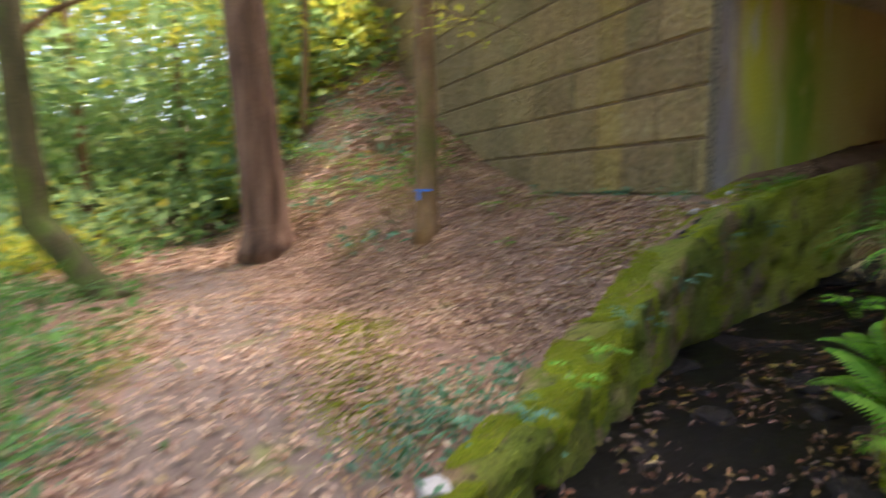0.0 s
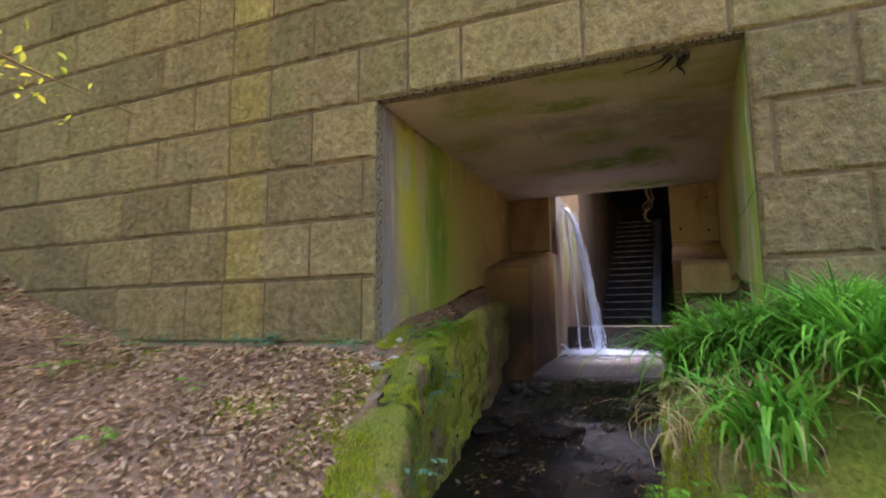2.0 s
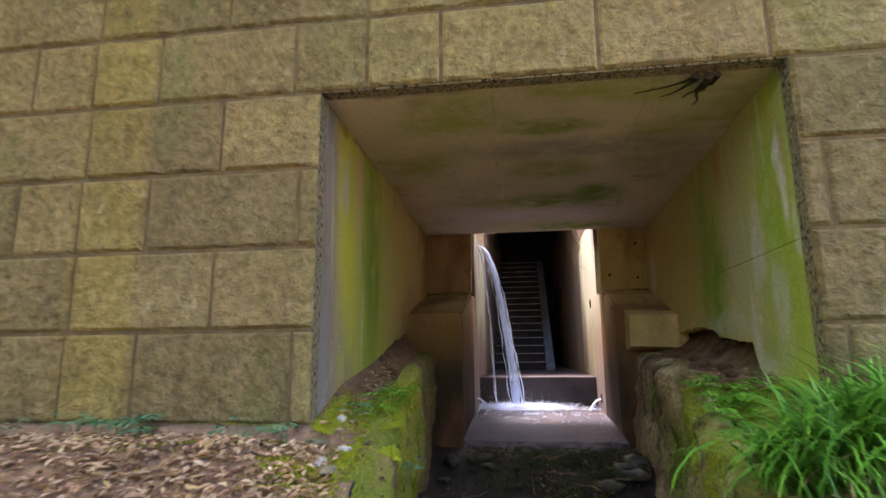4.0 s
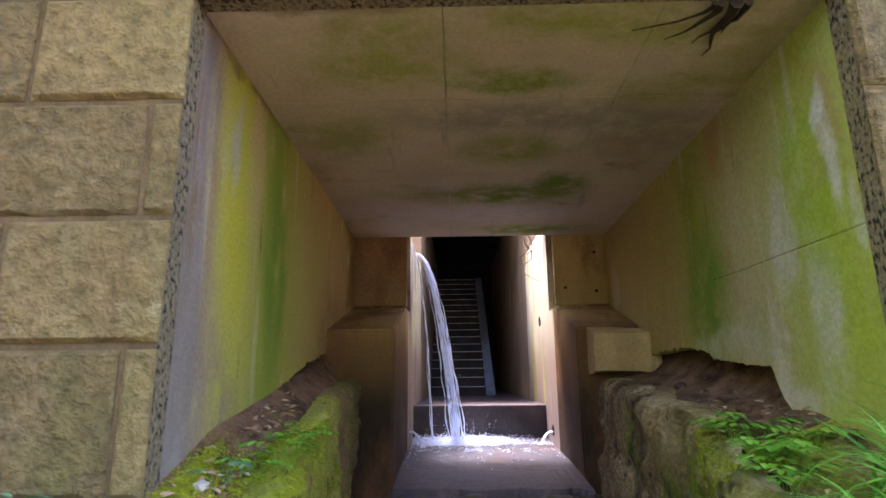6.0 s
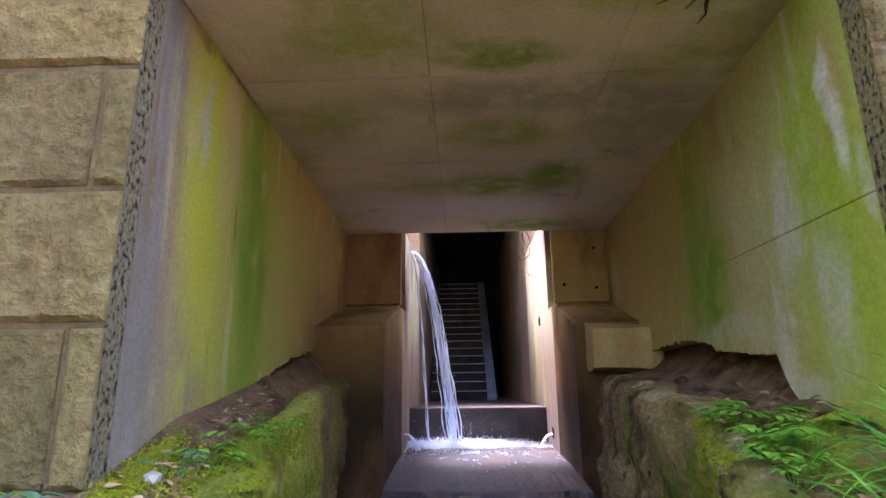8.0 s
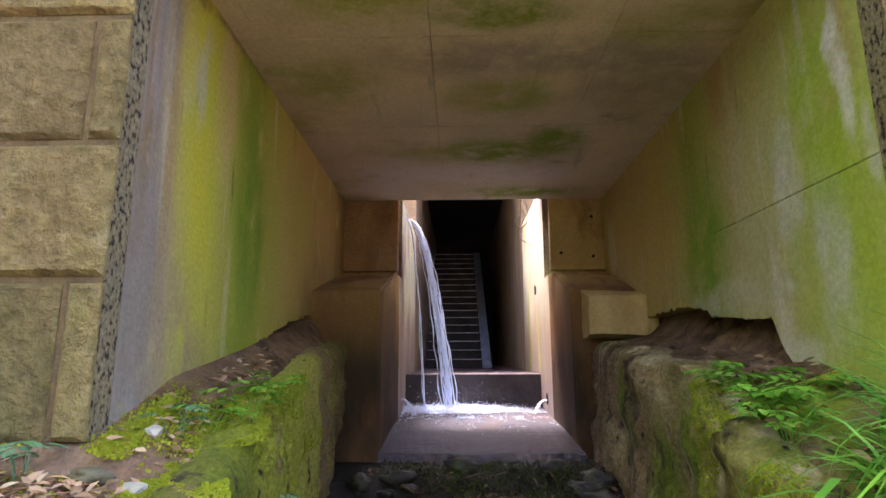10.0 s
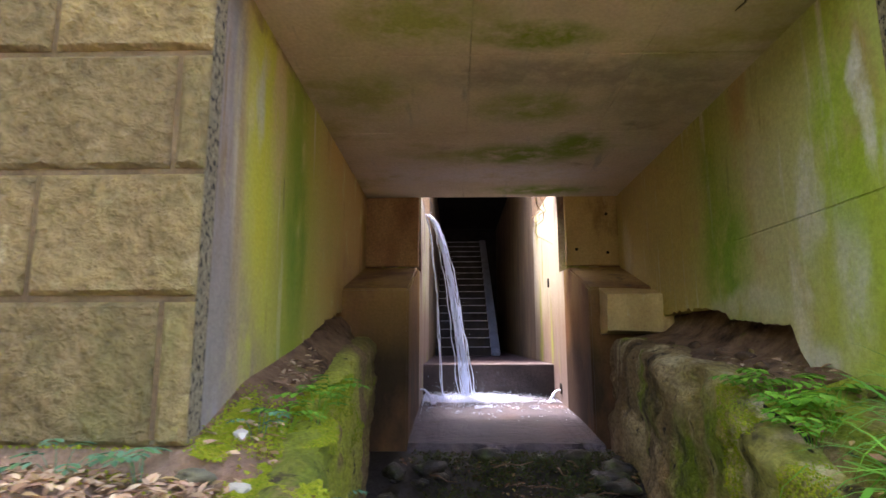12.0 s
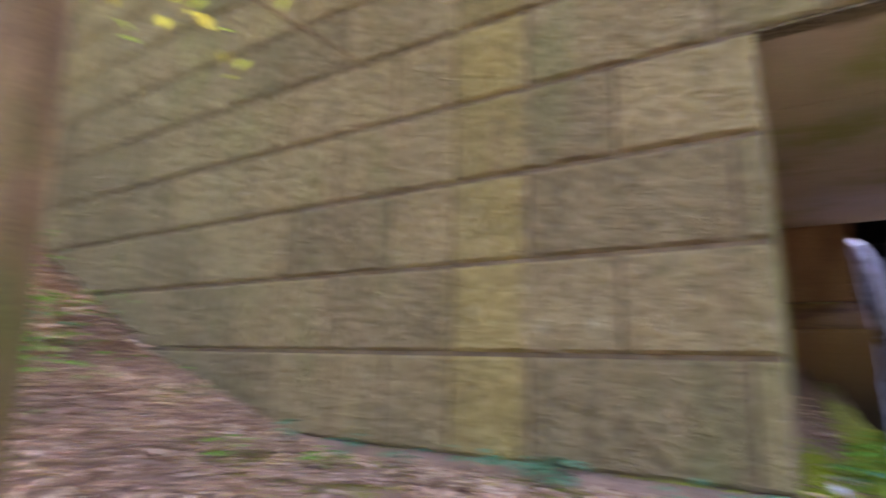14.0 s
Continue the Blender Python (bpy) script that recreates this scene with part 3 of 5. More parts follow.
def hill_z(x, y):
    """The wooded side between path and block wall."""
    e = x + 0.25 * min(max(y - 4.5, -1.0), 6.0)
    z = lerp(e, (-30, -8, -3, -0.8, 0.3, 1.5, 1.95, 2.5, 2.9, 3.6, 4.13, 4.5), (-1.5, -0.8, -0.25, -0.02, 0.0, 0.03, 0.09, 0.34, 0.64, 0.96, 1.155, 1.13))
    rise = lerp(y, (6.8, 9.0, 11.4, 14.5, 22, 40), (0.0, 0.62, 1.72, 3.78, 6.0, 7.0))
    s = min(max((x + 0.1) / 4.7, 0.0), 1.0)
    far = lerp(y, (15, 22, 40), (0.0, 1.2, 6.0))
    return z + max(rise * s * s * (3 - 2 * s), far)


TRAIL = ((-0.1, -3.0), (0.0, 1.0), (0.0, 3.0), (0.08, 4.2), (0.05, 6.0), (-0.15, 8.0), (-0.3, 10.0), (-1.4, 13.0), (-4.0, 16.0))


def off_trail(x, y):
    """Distance from the middle of the trodden path, in half widths."""
    mid = lerp(y, [p[1] for p in TRAIL], [p[0] for p in TRAIL])
    return abs(x - mid) / (0.52 + 0.30 * noise.noise((x * 1.5, y * 1.5, 6.0)))


def channel_side(x, y):
    """1 in the stream, 0 on the path's side, 2 on the far bank."""
    left = lerp(x, WALL_X, [(a + b) / 2 for a, b in zip(WALL_IN, WALL_OUT)]) if x > 0.55 else lerp(x, (0.35, 0.55), (-6, 1.75))
    right = lerp(x, BANK_X, [b - 0.14 for b in BANK_Y]) if x > 0.9 else -9.0
    if x < 0.35 or y > left:
        return 0
    return 2 if y < right else 1


def ground_z(x, y):
    side = channel_side(x, y) if x < 7.75 else 0
    if side == 1:
        return bed_z(x) + 0.03 * noise.noise((x * 2.1, y * 2.1, 0.3))
    rough = 0.05 * noise.noise((x * 0.9, y * 0.9, 0)) + 0.018 * noise.noise((x * 3.3, y * 3.3, 4))
    if side == 2:
        away = max(lerp(x, BANK_X, BANK_Y) - y, 0)
        return lerp(x, BANK_X, BANK_Z) - 0.03 + lerp(x, (5.2, 5.7), (0.30, 0.20)) * min(away, 0.8) + rough + (0.9 * max(0.0, YR - 0.03 - y) if x > FX + 0.1 else 0.0)
    if x > FX - 0.05:
        mid, top = lerp(x, WALL_X, [(p + q) / 2 for p, q in zip(WALL_IN, WALL_OUT)]), lerp(x, WALL_X, WALL_Z)
        s = min(max((y - mid) / (YL - mid), 0.0), 1.0)
        return top - 0.03 + s * (lerp(x, (FX, 5.2, 6.0, 7.0, 7.7), (1.20, 1.42, 1.54, 1.74, 1.85)) - top + 0.03) + rough * 0.4
    near = max(0.0, 1 - abs(y - lerp(x, WALL_X, WALL_OUT)) / 0.5) if 0.55 < x < FX else 0.0
    z = hill_z(x, y) + rough * min(1.0, max(0.2, (FX - x) * 1.5))
    return z * (1 - near) + min(z, lerp(x, WALL_X, WALL_Z) - 0.02) * near


# ---------------------------------------------------------------- ground
def axis_steps(lo, hi, fine, far):
    mid = list(np.arange(lo, hi + 1e-6, fine))
    out, step = [], fine
    v = hi
    while v < far:
        step *= 1.5
        v += step
        out.append(v)
    back, step, v = [], fine, lo
    while v > -far:
        step *= 1.5
        v -= step
        back.append(v)
    return back[::-1] + mid + out


def build_ground():
    xs, ys = axis_steps(-4.0, 7.7, 0.09, 900), axis_steps(-2.5, 15.0, 0.09, 900)
    verts, faces, mats = [], [], []
    for x in xs:
        for y in ys:
            if x > 7.75:
                z = 0.3 if y < 20 else hill_z(4.6, y)
            else:
                z = ground_z(max(x, -30), min(max(y, -30), 40))
            verts.append((x, y, z))
    n = len(ys)
    for i in range(len(xs) - 1):
        for j in range(n - 1):
            faces.append((i * n + j, (i + 1) * n + j, (i + 1) * n + j + 1, i * n + j + 1))
            cx, cy = (xs[i] + xs[i + 1]) / 2, (ys[j] + ys[j + 1]) / 2
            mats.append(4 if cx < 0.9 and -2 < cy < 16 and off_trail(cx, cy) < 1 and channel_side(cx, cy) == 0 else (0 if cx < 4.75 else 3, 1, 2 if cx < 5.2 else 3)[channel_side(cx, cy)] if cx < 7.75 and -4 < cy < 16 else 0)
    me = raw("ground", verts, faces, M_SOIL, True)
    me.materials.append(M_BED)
    me.materials.append(M_MOSSWALL)
    me.materials.append(M_EARTH)
    me.materials.append(M_PATH)
    me.polygons.foreach_set("material_index", mats)
    return tagged(new("ground", me), "leaf-strewn brown woodland soil with a stream bed", "ground", "", "structure")


build_ground()


def crumble(p, seed, top):
    """Broken, lumpy relief of an old wall."""
    d = noise.noise_vector(p * 1.6 + Vector((seed, 0, 0))) * 0.055 + noise.noise_vector(p * 4.5 + Vector((0, seed, 0))) * 0.05
    d += noise.noise_vector(p * 10.0) * 0.030 + noise.noise_vector(p * 24.0) * 0.014
    pit = max(0.0, noise.noise(p * 3.3 + Vector((0, 0, seed))) - 0.22) * 0.22
    return p + Vector((d.x * 0.4, d.y + (pit if seed < 1 else -pit), d.z * (0.55 if top else 0.9)))


def loft_wall(name, xs, inner, outer, tops, base, material, label, seed, rough=1.0):
    """A rough wall along the stream; each station has a base, a face, a rounded top and a back."""
    n = 330
    verts, faces = [], []
    prof = [(0, 0.9 * q / 30) for q in range(30)] + [(0.005, 0.9), (0.02, 0.95), (0.08, 0.985), (0.16, 1.0), (0.28, 1.01), (0.4, 1.01), (0.55, 1.005), (0.7, 1.0), (0.85, 0.985), (0.95, 0.97), (1.0, 0.8), (1.0, 0.3)]
    for i in range(n + 1):
        x = xs[0] + (xs[-1] - xs[0]) * i / n
        yi, yo, zt, zb = lerp(x, xs, inner), lerp(x, xs, outer), lerp(x, xs, tops), base(x) - 0.15
        for f, h in prof:
            p = Vector((x, yi + (yo - yi) * f, zb + (zt - zb) * h))
            verts.append(crumble(p, seed, h > 0.9)[:])
    m = len(prof)
    for i in range(n):
        for k in range(m - 1):
            faces.append((i * m + k, i * m + k + 1, (i + 1) * m + k + 1, (i + 1) * m + k))
    faces.append(tuple(range(m)))
    faces.append(tuple(n * m + k for k in reversed(range(m))))
    me = raw(name, verts, faces, material, True)
    return tagged(new(name, me), label, "wall", "", "structure")


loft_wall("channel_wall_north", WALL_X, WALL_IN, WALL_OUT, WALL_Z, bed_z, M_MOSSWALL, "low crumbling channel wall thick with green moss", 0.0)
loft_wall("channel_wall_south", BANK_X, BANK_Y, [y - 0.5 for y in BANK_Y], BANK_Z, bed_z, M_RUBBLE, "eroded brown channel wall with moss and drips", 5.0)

# water over the bed
wv, wf = [], []
for i in range(61):
    x = 0.4 + 5.9 * i / 60
    for k in range(13):
        a, b = lerp(x, BANK_X, BANK_Y) - 0.1 if x > 0.9 else -2.6, (lerp(x, WALL_X, WALL_IN) + 0.1 if x > 0.55 else 1.7)
        y = a + (b - a) * k / 12
        wv.append((x, y, bed_z(x) + 0.012 + 0.012 * noise.noise((x * 3, y * 3, 2))))
for i in range(60):
    for k in range(12):
        wf.append((i * 13 + k, (i + 1) * 13 + k, (i + 1) * 13 + k + 1, i * 13 + k + 1))
tagged(new("water", raw("water", wv, wf, M_WATER, True)), "shallow dark stream water over stones and leaves", "water", "", "structure")

# ---------------------------------------------------------------- culvert
XJ = FX + 0.15                              # joint between panel edge and cast concrete


def build_culvert():
    for name, y0, y1, m, label, foot in (("wall_north", YL, YL + 0.35, M_LEFT, "concrete culvert wall with yellow-green algae and grey lime streaks", 1.18),
                                         ("wall_south", YR - 0.35, YR, M_RIGHT, "concrete culvert wall blotched with green algae", 1.30)):
        bm = bmesh.new()
        n = 200
        face = y0 if name == "wall_north" else y1
        back = y1 if name == "wall_north" else y0
        seam = 0.0 if name == "wall_north" else -0.006
        cols = []
        for i in range(n + 1):
            x = XJ + (XB - XJ) * i / n
            if name == "wall_north":
                low = lerp(x, (4.7, 5.2, 6.0, 7.0, 7.7, 8.85), (1.20, 1.35, 1.53, 1.79, 1.90, 1.6)) + 0.03 * noise.noise((x * 4, 1, 0)) + 0.03 * noise.noise((x * 15, 1, 3))
            else:
                low = lerp(x, (4.7, 4.96, 5.2, 5.42, 5.56, 5.64, 6.2, 6.7, 7.0, 7.54, 8.85), (1.28, 1.33, 1.38, 1.42, 1.54, 1.69, 1.74, 1.86, 1.86, 1.84, 1.9))
                low += 0.035 * noise.noise((x * 5, 7, 0)) + 0.03 * noise.noise((x * 16, 7, 3))
            prof = [(face, low), (face, 2.272), (face + seam * max(0.0, min(1.0, (6.3 - x) * 3)), 2.277), (face + seam * max(0.0, min(1.0, (6.3 - x) * 3)), 2.283), (face, 2.288), (face, ceil_z(x) + 0.03), (back, ceil_z(x) + 0.03), (back, low + 0.02)]
            cols.append([bm.verts.new((x, yy, z)) for yy, z in prof])
        m_ = len(cols[0])
        for a, b in zip(cols, cols[1:]):
            for k in range(m_):
                bm.faces.new((a[k], a[(k + 1) % m_], b[(k + 1) % m_], b[k]))
        bm.faces.new(cols[0]), bm.faces.new(cols[-1][::-1])
        bmesh.ops.recalc_face_normals(bm, faces=bm.faces)
        thing(name, label, "wall", bm, m, "structure")
    # soffit: cast panels with open joints, in one mesh
    bm = bmesh.new()
    xs = [XJ - 0.02, 5.63, 6.87, XB]
    ys = [YR - 0.06, 2.03, 3.10, YL + 0.06]
    for i in range(3):
        for k in range(3):
            x0, x1, y0, y1 = xs[i] + 0.005, xs[i + 1] - 0.005, ys[k] + 0.002, ys[k + 1] - 0.002
            vs = [bm.verts.new((x, y, ceil_z(x) + dz)) for dz in (0, 0.1) for x, y in ((x0, y0), (x1, y0), (x1, y1), (x0, y1))]
            for f in ((0, 1, 2, 3), (7, 6, 5, 4), (0, 4, 5, 1), (1, 5, 6, 2), (2, 6, 7, 3), (3, 7, 4, 0)):
                bm.faces.new([vs[q] for q in f])
    bmesh.ops.recalc_face_normals(bm, faces=bm.faces)
    thing("ceiling", "damp concrete culvert soffit with moss patches and cracks", "ceiling", bm, M_CEIL, "structure")


build_culvert()

# ends of the culvert, the open slot and the bore behind it
def worn(bm, amount, seed):
    """Uneven faces and chipped edges of old cast concrete."""
    bmesh.ops.subdivide_edges(bm, edges=bm.edges[:], cuts=5, use_grid_fill=True)
    for v in bm.verts:
        v.co += noise.noise_vector(v.co * 3.0 + Vector((seed, 0, 0))) * amount + noise.noise_vector(v.co * 11.0 + Vector((0, seed, 0))) * amount * 0.6
    return bm


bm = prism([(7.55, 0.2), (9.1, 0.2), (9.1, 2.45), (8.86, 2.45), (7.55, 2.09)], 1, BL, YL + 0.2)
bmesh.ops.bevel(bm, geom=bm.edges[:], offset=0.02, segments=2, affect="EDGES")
thing("pier_north", "brown wet concrete pier with a sloping shoulder, shade painted towards its foot", "pier", bm, M_TAN, "structure")
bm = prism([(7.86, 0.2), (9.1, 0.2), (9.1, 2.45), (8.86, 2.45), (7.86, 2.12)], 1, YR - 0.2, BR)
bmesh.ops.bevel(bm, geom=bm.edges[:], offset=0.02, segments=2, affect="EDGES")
thing("pier_south", "brown wet concrete pier with a sloping shoulder, shade painted towards its foot", "pier", bm, M_TAN, "structure")
bm = prism([(7.58, 1.69), (7.95, 1.66), (7.95, 2.135), (7.58, 2.03)], 1, YR - 0.1, 1.80)
thing("pier_block", "tan concrete block broken below, jutting from the pier", "block", worn(bm, 0.014, 2.0), M_SHOULDER, "structure")
for side, ya, yc in (("north", BL, YL + 0.2), ("south", YR - 0.2, BR)):
    thing("pier_panel_" + side, "stained concrete panel hung above the ledge beside the bore", "panel", box(8.87, 8.95, ya, yc, 2.468, 3.6, 0.012), M_RUST if side == "north" else M_SHOULDER, "structure")


def moss_on(xs, inner, outer, tops, base, count, seed, face_share, x0, x1, thresh):
    r = np.random.default_rng(seed)
    out = []
    while len(out) < count:
        x = r.uniform(x0, x1)
        yi, yo, zt, zb = lerp(x, xs, inner), lerp(x, xs, outer), lerp(x, xs, tops), base(x)
        if r.random() < face_share:
            f, h = 0.0, r.uniform(0.25, 1.0)
        else:
            f, h = r.uniform(0, 0.95), 1.0
        p = Vector((x, yi + (yo - yi) * f, zb - 0.15 + (zt - zb + 0.15) * h))
        if noise.noise(p * 2.6 + Vector((seed, 2, 0))) < thresh + max(0.0, x - 5.2) * 0.10 + (0.25 if f == 0.0 and h < 0.6 else 0.0):
            continue
        p = crumble(p, 0.0 if seed == 61 else 5.0, h > 0.9)
        out.append((p.x, p.y - (0.006 if f == 0.0 and yo > yi else -0.006 if f == 0.0 else 0), p.z + (0.008 if h > 0.9 else 0)))
    return out


tagged(new("moss", leaf_field("moss", moss_on(WALL_X, WALL_IN, WALL_OUT, WALL_Z, bed_z, 62000, 61, 0.5, 0.6, 7.2, 0.02), 0.0105, M_MOSSTUFT, 0.9, 0.6, 0.7)), "soft green moss over the channel wall", "moss", "", "stuff")
tagged(new("moss", leaf_field("moss_b", moss_on(BANK_X, BANK_Y, [y - 0.5 for y in BANK_Y], BANK_Z, bed_z, 26000, 62, 0.6, 2.3, 5.6, 0.0), 0.0105, M_MOSSTUFT, 0.9, 0.6, 0.7)), "soft green moss over the stream bank", "moss", "", "stuff")
SLOT0, SLOT1, SLOT2, ROOF2 = 9.1, 11.6, 12.2, 5.1
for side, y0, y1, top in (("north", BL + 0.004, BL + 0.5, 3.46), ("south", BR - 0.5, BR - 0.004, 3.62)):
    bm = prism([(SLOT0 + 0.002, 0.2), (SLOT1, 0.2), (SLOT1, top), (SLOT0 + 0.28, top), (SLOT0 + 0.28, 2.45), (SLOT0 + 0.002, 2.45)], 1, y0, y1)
    thing("slot_wall_" + side, "streaked wet concrete wall of the open slot, painted paler where light falls", "wall", bm, M_BORE, "structure")
    thing("bore_wall_" + side, "brown concrete wall beside the stairs, tinted darker for fading light", "wall", box(SLOT1 + 0.003, 20.0, y0, y1, 0.2, 5.09), M_DEEP, "structure")
thing("bore_end", "end wall of the bore, coloured dark for shade", "wall", box(20.0, 20.3, BR - 0.5, BL + 0.5, 0.2, 5.09), M_DARK, "structure")
thing("bore_ceiling", "concrete ceiling over the stairs, coloured dark for shade", "ceiling", box(SLOT2 + 0.29, 20.3, BR - 0.5, BL + 0.5, 5.1, 5.28), M_DARK, "structure")

for y, z in ((1.42, 2.62), (1.42, 3.08), (1.78, 2.66)):
    thing("bolt", "small dark bolt hole in the concrete panel", "bolt", tube([(8.855, y, z), (8.88, y, z)], [0.018, 0.018], 10), M_DARK, group="bolts of the panel")
# Solid near-black discs; the shade inside each hole is only colour.
for y, z, s in ((BR + 0.0, 2.40, 0), (BR + 0.0, 1.02, 1)):
    thing("weep_hole", "weep hole, a near-black disc for its shaded inside", "hole", tube([(9.5 + (0.7 if s == 0 else 0), y - 0.01, z), (9.5 + (0.7 if s == 0 else 0), y + 0.006, z)], [0.065, 0.065], 12), M_DARK)

# slab of the bore, with a worn front edge, and the step behind the fall
bm = bmesh.new()
cols = []
for i in range(31):
    y = BR + (BL - BR) * i / 30
    w = 0.05 * noise.noise((y * 3, 2, 0)) + 0.03 * noise.noise((y * 9, 5, 0))
    cols.append([bm.verts.new(p) for p in ((7.36 + w * 3, y, 0.2), (7.40 + w * 3, y, 0.60), (7.55 + w * 3, y, 0.71), (8.4, y, 0.80 + w * 0.1), (9.98, y, 0.88))])
for a, b in zip(cols, cols[1:]):
    for k in range(4):
        bm.faces.new((a[k], a[k + 1], b[k + 1], b[k]))
bmesh.ops.recalc_face_normals(bm, faces=bm.faces)
thing("bore_floor", "wet concrete slab awash with water, tinted blue for reflected sky", "floor", bm, M_SLAB, "structure")
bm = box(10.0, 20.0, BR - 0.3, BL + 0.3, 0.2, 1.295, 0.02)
thing("step", "dark shade-painted concrete step at the back of the pool", "step", bm, M_WETSTEP, "structure")


def build_stairs():
    st = thing("staircase", "narrow concrete stairs climbing into the bore, risers coloured dark for shade", "stairs")
    y0, y1, x, z, rise, run = 2.48, 3.60, 13.9, 1.295, 0.185, 0.285
    for i in range(17):
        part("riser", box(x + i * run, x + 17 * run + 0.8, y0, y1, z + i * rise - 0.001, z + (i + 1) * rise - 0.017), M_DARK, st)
        part("tread", box(x + i * run - 0.02, x + (i + 1) * run + (0.0 if i < 16 else 0.8), y0 + 0.002, y1 - 0.002, z + (i + 1) * rise - 0.016, z + (i + 1) * rise, 0.004), M_TREAD, st, "wet worn concrete tread, tinted paler for the gleam on it")
    bm = prism([(x - 0.1, z), (x + 17 * run, z), (x + 17 * run, z + 17 * rise + 0.10), (x - 0.1, z + 0.10)], 1, 2.30, 2.476)
    bmesh.ops.bevel(bm, geom=bm.edges[:], offset=0.015, segments=2, affect="EDGES")
    part("side_kerb", bm, M_METAL, st, "pale sloping kerb beside the stairs")


build_stairs()

# bridge decks over the two tunnels; the slot between them is open to the sky
bm = box(XJ + 0.06, XB, -9.0, 21.0, 3.45, 5.0, 0.02)
# Unseen overhang, added to keep direct sun off the slab front.
box(XB + 0.003, 9.55, -9.0, 21.0, 3.64, 5.0, 0.02, bm)
thing("deck_front", "concrete bridge deck over the culvert", "deck", bm, M_CEIL, "structure")
# Rear deck edge, out of view, is set back to let light in.
bm = box(SLOT2, 20.3, -9.0, 21.0, 5.3, 5.6, 0.0)
box(SLOT2, SLOT2 + 0.28, -9.0, 21.0, ROOF2, 5.296, 0.0, bm)
thing("deck_rear", "concrete bridge deck over the stairs", "deck", bm, M_CEIL, "structure")
for side, y0, y1, top in (("north", BL + 0.51, 21.0, 3.4), ("south", -9.0, BR - 0.51, 3.5)):
    thing("slot_ground_" + side, "gravelly ground between the two decks", "ground", box(SLOT0 + 0.28, 20.2, y0, y1, 0.3, top, 0.03), M_SOIL, "structure")

# ---------------------------------------------------------------- block wall
facade = thing("wall_west", "tall retaining wall of rough olive-brown cast stone blocks", "wall", kind="structure")
bm = bmesh.new()
TOP = Z0 + 12 * ROW
for y0, y1, z0, z1 in ((YL, 20.6, FOOT + 0.02, TOP), (-8.4, YR, FOOT + 0.02, TOP), (YR + 0.001, YL - 0.001, OPEN_TOP + 0.02, TOP)):
    box(FX + 0.028, FX + 0.034, y0 + 0.004, y1 - 0.004, z0, z1, 0.0, bm)
part("joint_bed", bm, M_JOINT, facade, "dark recessed joints between the blocks")
bm = bmesh.new()
for y0, y1, z0, z1 in ((YL, 20.6, FOOT, TOP), (-8.4, YR, FOOT, TOP), (YR + 0.001, YL - 0.001, OPEN_TOP, TOP)):
    box(FX + 0.035, XJ, y0, y1, z0, z1, 0.004, bm)
part("panel_edge", bm, M_AGG, facade, "dark pebbled edge of the wall panels")
thing("parapet_fill", "concrete backing of the retaining wall", "wall", box(XJ + 0.003, XJ + 0.055, -8.4, 1.0, 0.2, 7.6), M_CEIL, "structure")
thing("parapet_fill", "concrete backing of the retaining wall", "wall", box(XJ + 0.003, XJ + 0.055, 4.55, 20.6, 0.2, 7.6), M_CEIL, "structure")

# ---------------------------------------------------------------- trees


def tree(name, label, spine, radii, bark, sides=14, rough=0.12, flare=1.35):
    t = thing(name, label, "tree")
    pts, rad = [], []
    for i in range(len(spine) - 1):
        for k in range(5):
            f = k / 5
            pts.append(Vector(spine[i]).lerp(Vector(spine[i + 1]), f))
            rad.append(radii[i] + (radii[i + 1] - radii[i]) * f)
    pts.append(Vector(spine[-1]))
    rad.append(radii[-1])
    rad[0] *= flare
    rad[1] *= 1 + (flare - 1) * 0.3
    part("trunk", tube(pts, rad, sides, rough=rough), bark, t, smooth=True)
    return t


def crown(owner, centre, spread, count, size, material, seed, label=""):
    rng = np.random.default_rng(seed)
    clumps = rng.normal(0, 1, (max(8, count // 60), 3))
    clumps = clumps / np.maximum(1, np.linalg.norm(clumps, axis=1))[:, None] * np.array(spread) + np.array(centre)
    spots = clumps[rng.integers(0, len(clumps), count)] + rng.normal(0, 0.28, (count, 3)) * np.array(spread) * 0.55
    ob = new("crown", leaf_field("crown", spots, size, material, 0.7))
    ob.parent = owner
    return tagged(ob, label)


def limb(owner, a, b, c, r, bark=M_BARK2):
    part("limb", tube([a, Vector(a).lerp(Vector(b), 0.5) + Vector((0, 0, 0.08)), b, c], [r, r * 0.75, r * 0.5, r * 0.2], 7, rough=0.1), bark, owner)


def gz(x, y):
    return hill_z(x, y) - 0.06


t1 = tree("tree", "straight thick reddish-brown tree trunk by the path", [(0.88, 9.3, gz(0.88, 9.3)), (0.78, 9.3, 1.6), (0.60, 9.4, 4.2), (0.5, 9.8, 9), (0.5, 10.2, 14)], [0.37, 0.35, 0.31, 0.25, 0.12], M_BARK1, 18)
for k in range(5):
    a = k * 1.3
    limb(t1, (0.5, 10.1, 8 + k), (0.5 + 1.6 * math.cos(a), 10.1 + 1.6 * math.sin(a), 9.2 + k), (0.5 + 2.8 * math.cos(a), 10.1 + 2.8 * math.sin(a), 9.8 + k), 0.09)
# Out-of-view crowns here and on t2, t3 are placed to shade the ground.
crown(t1, (0.6, 10.5, 9.5), (3.2, 3.2, 2.4), 3000, 0.22, M_WOODS, 1)
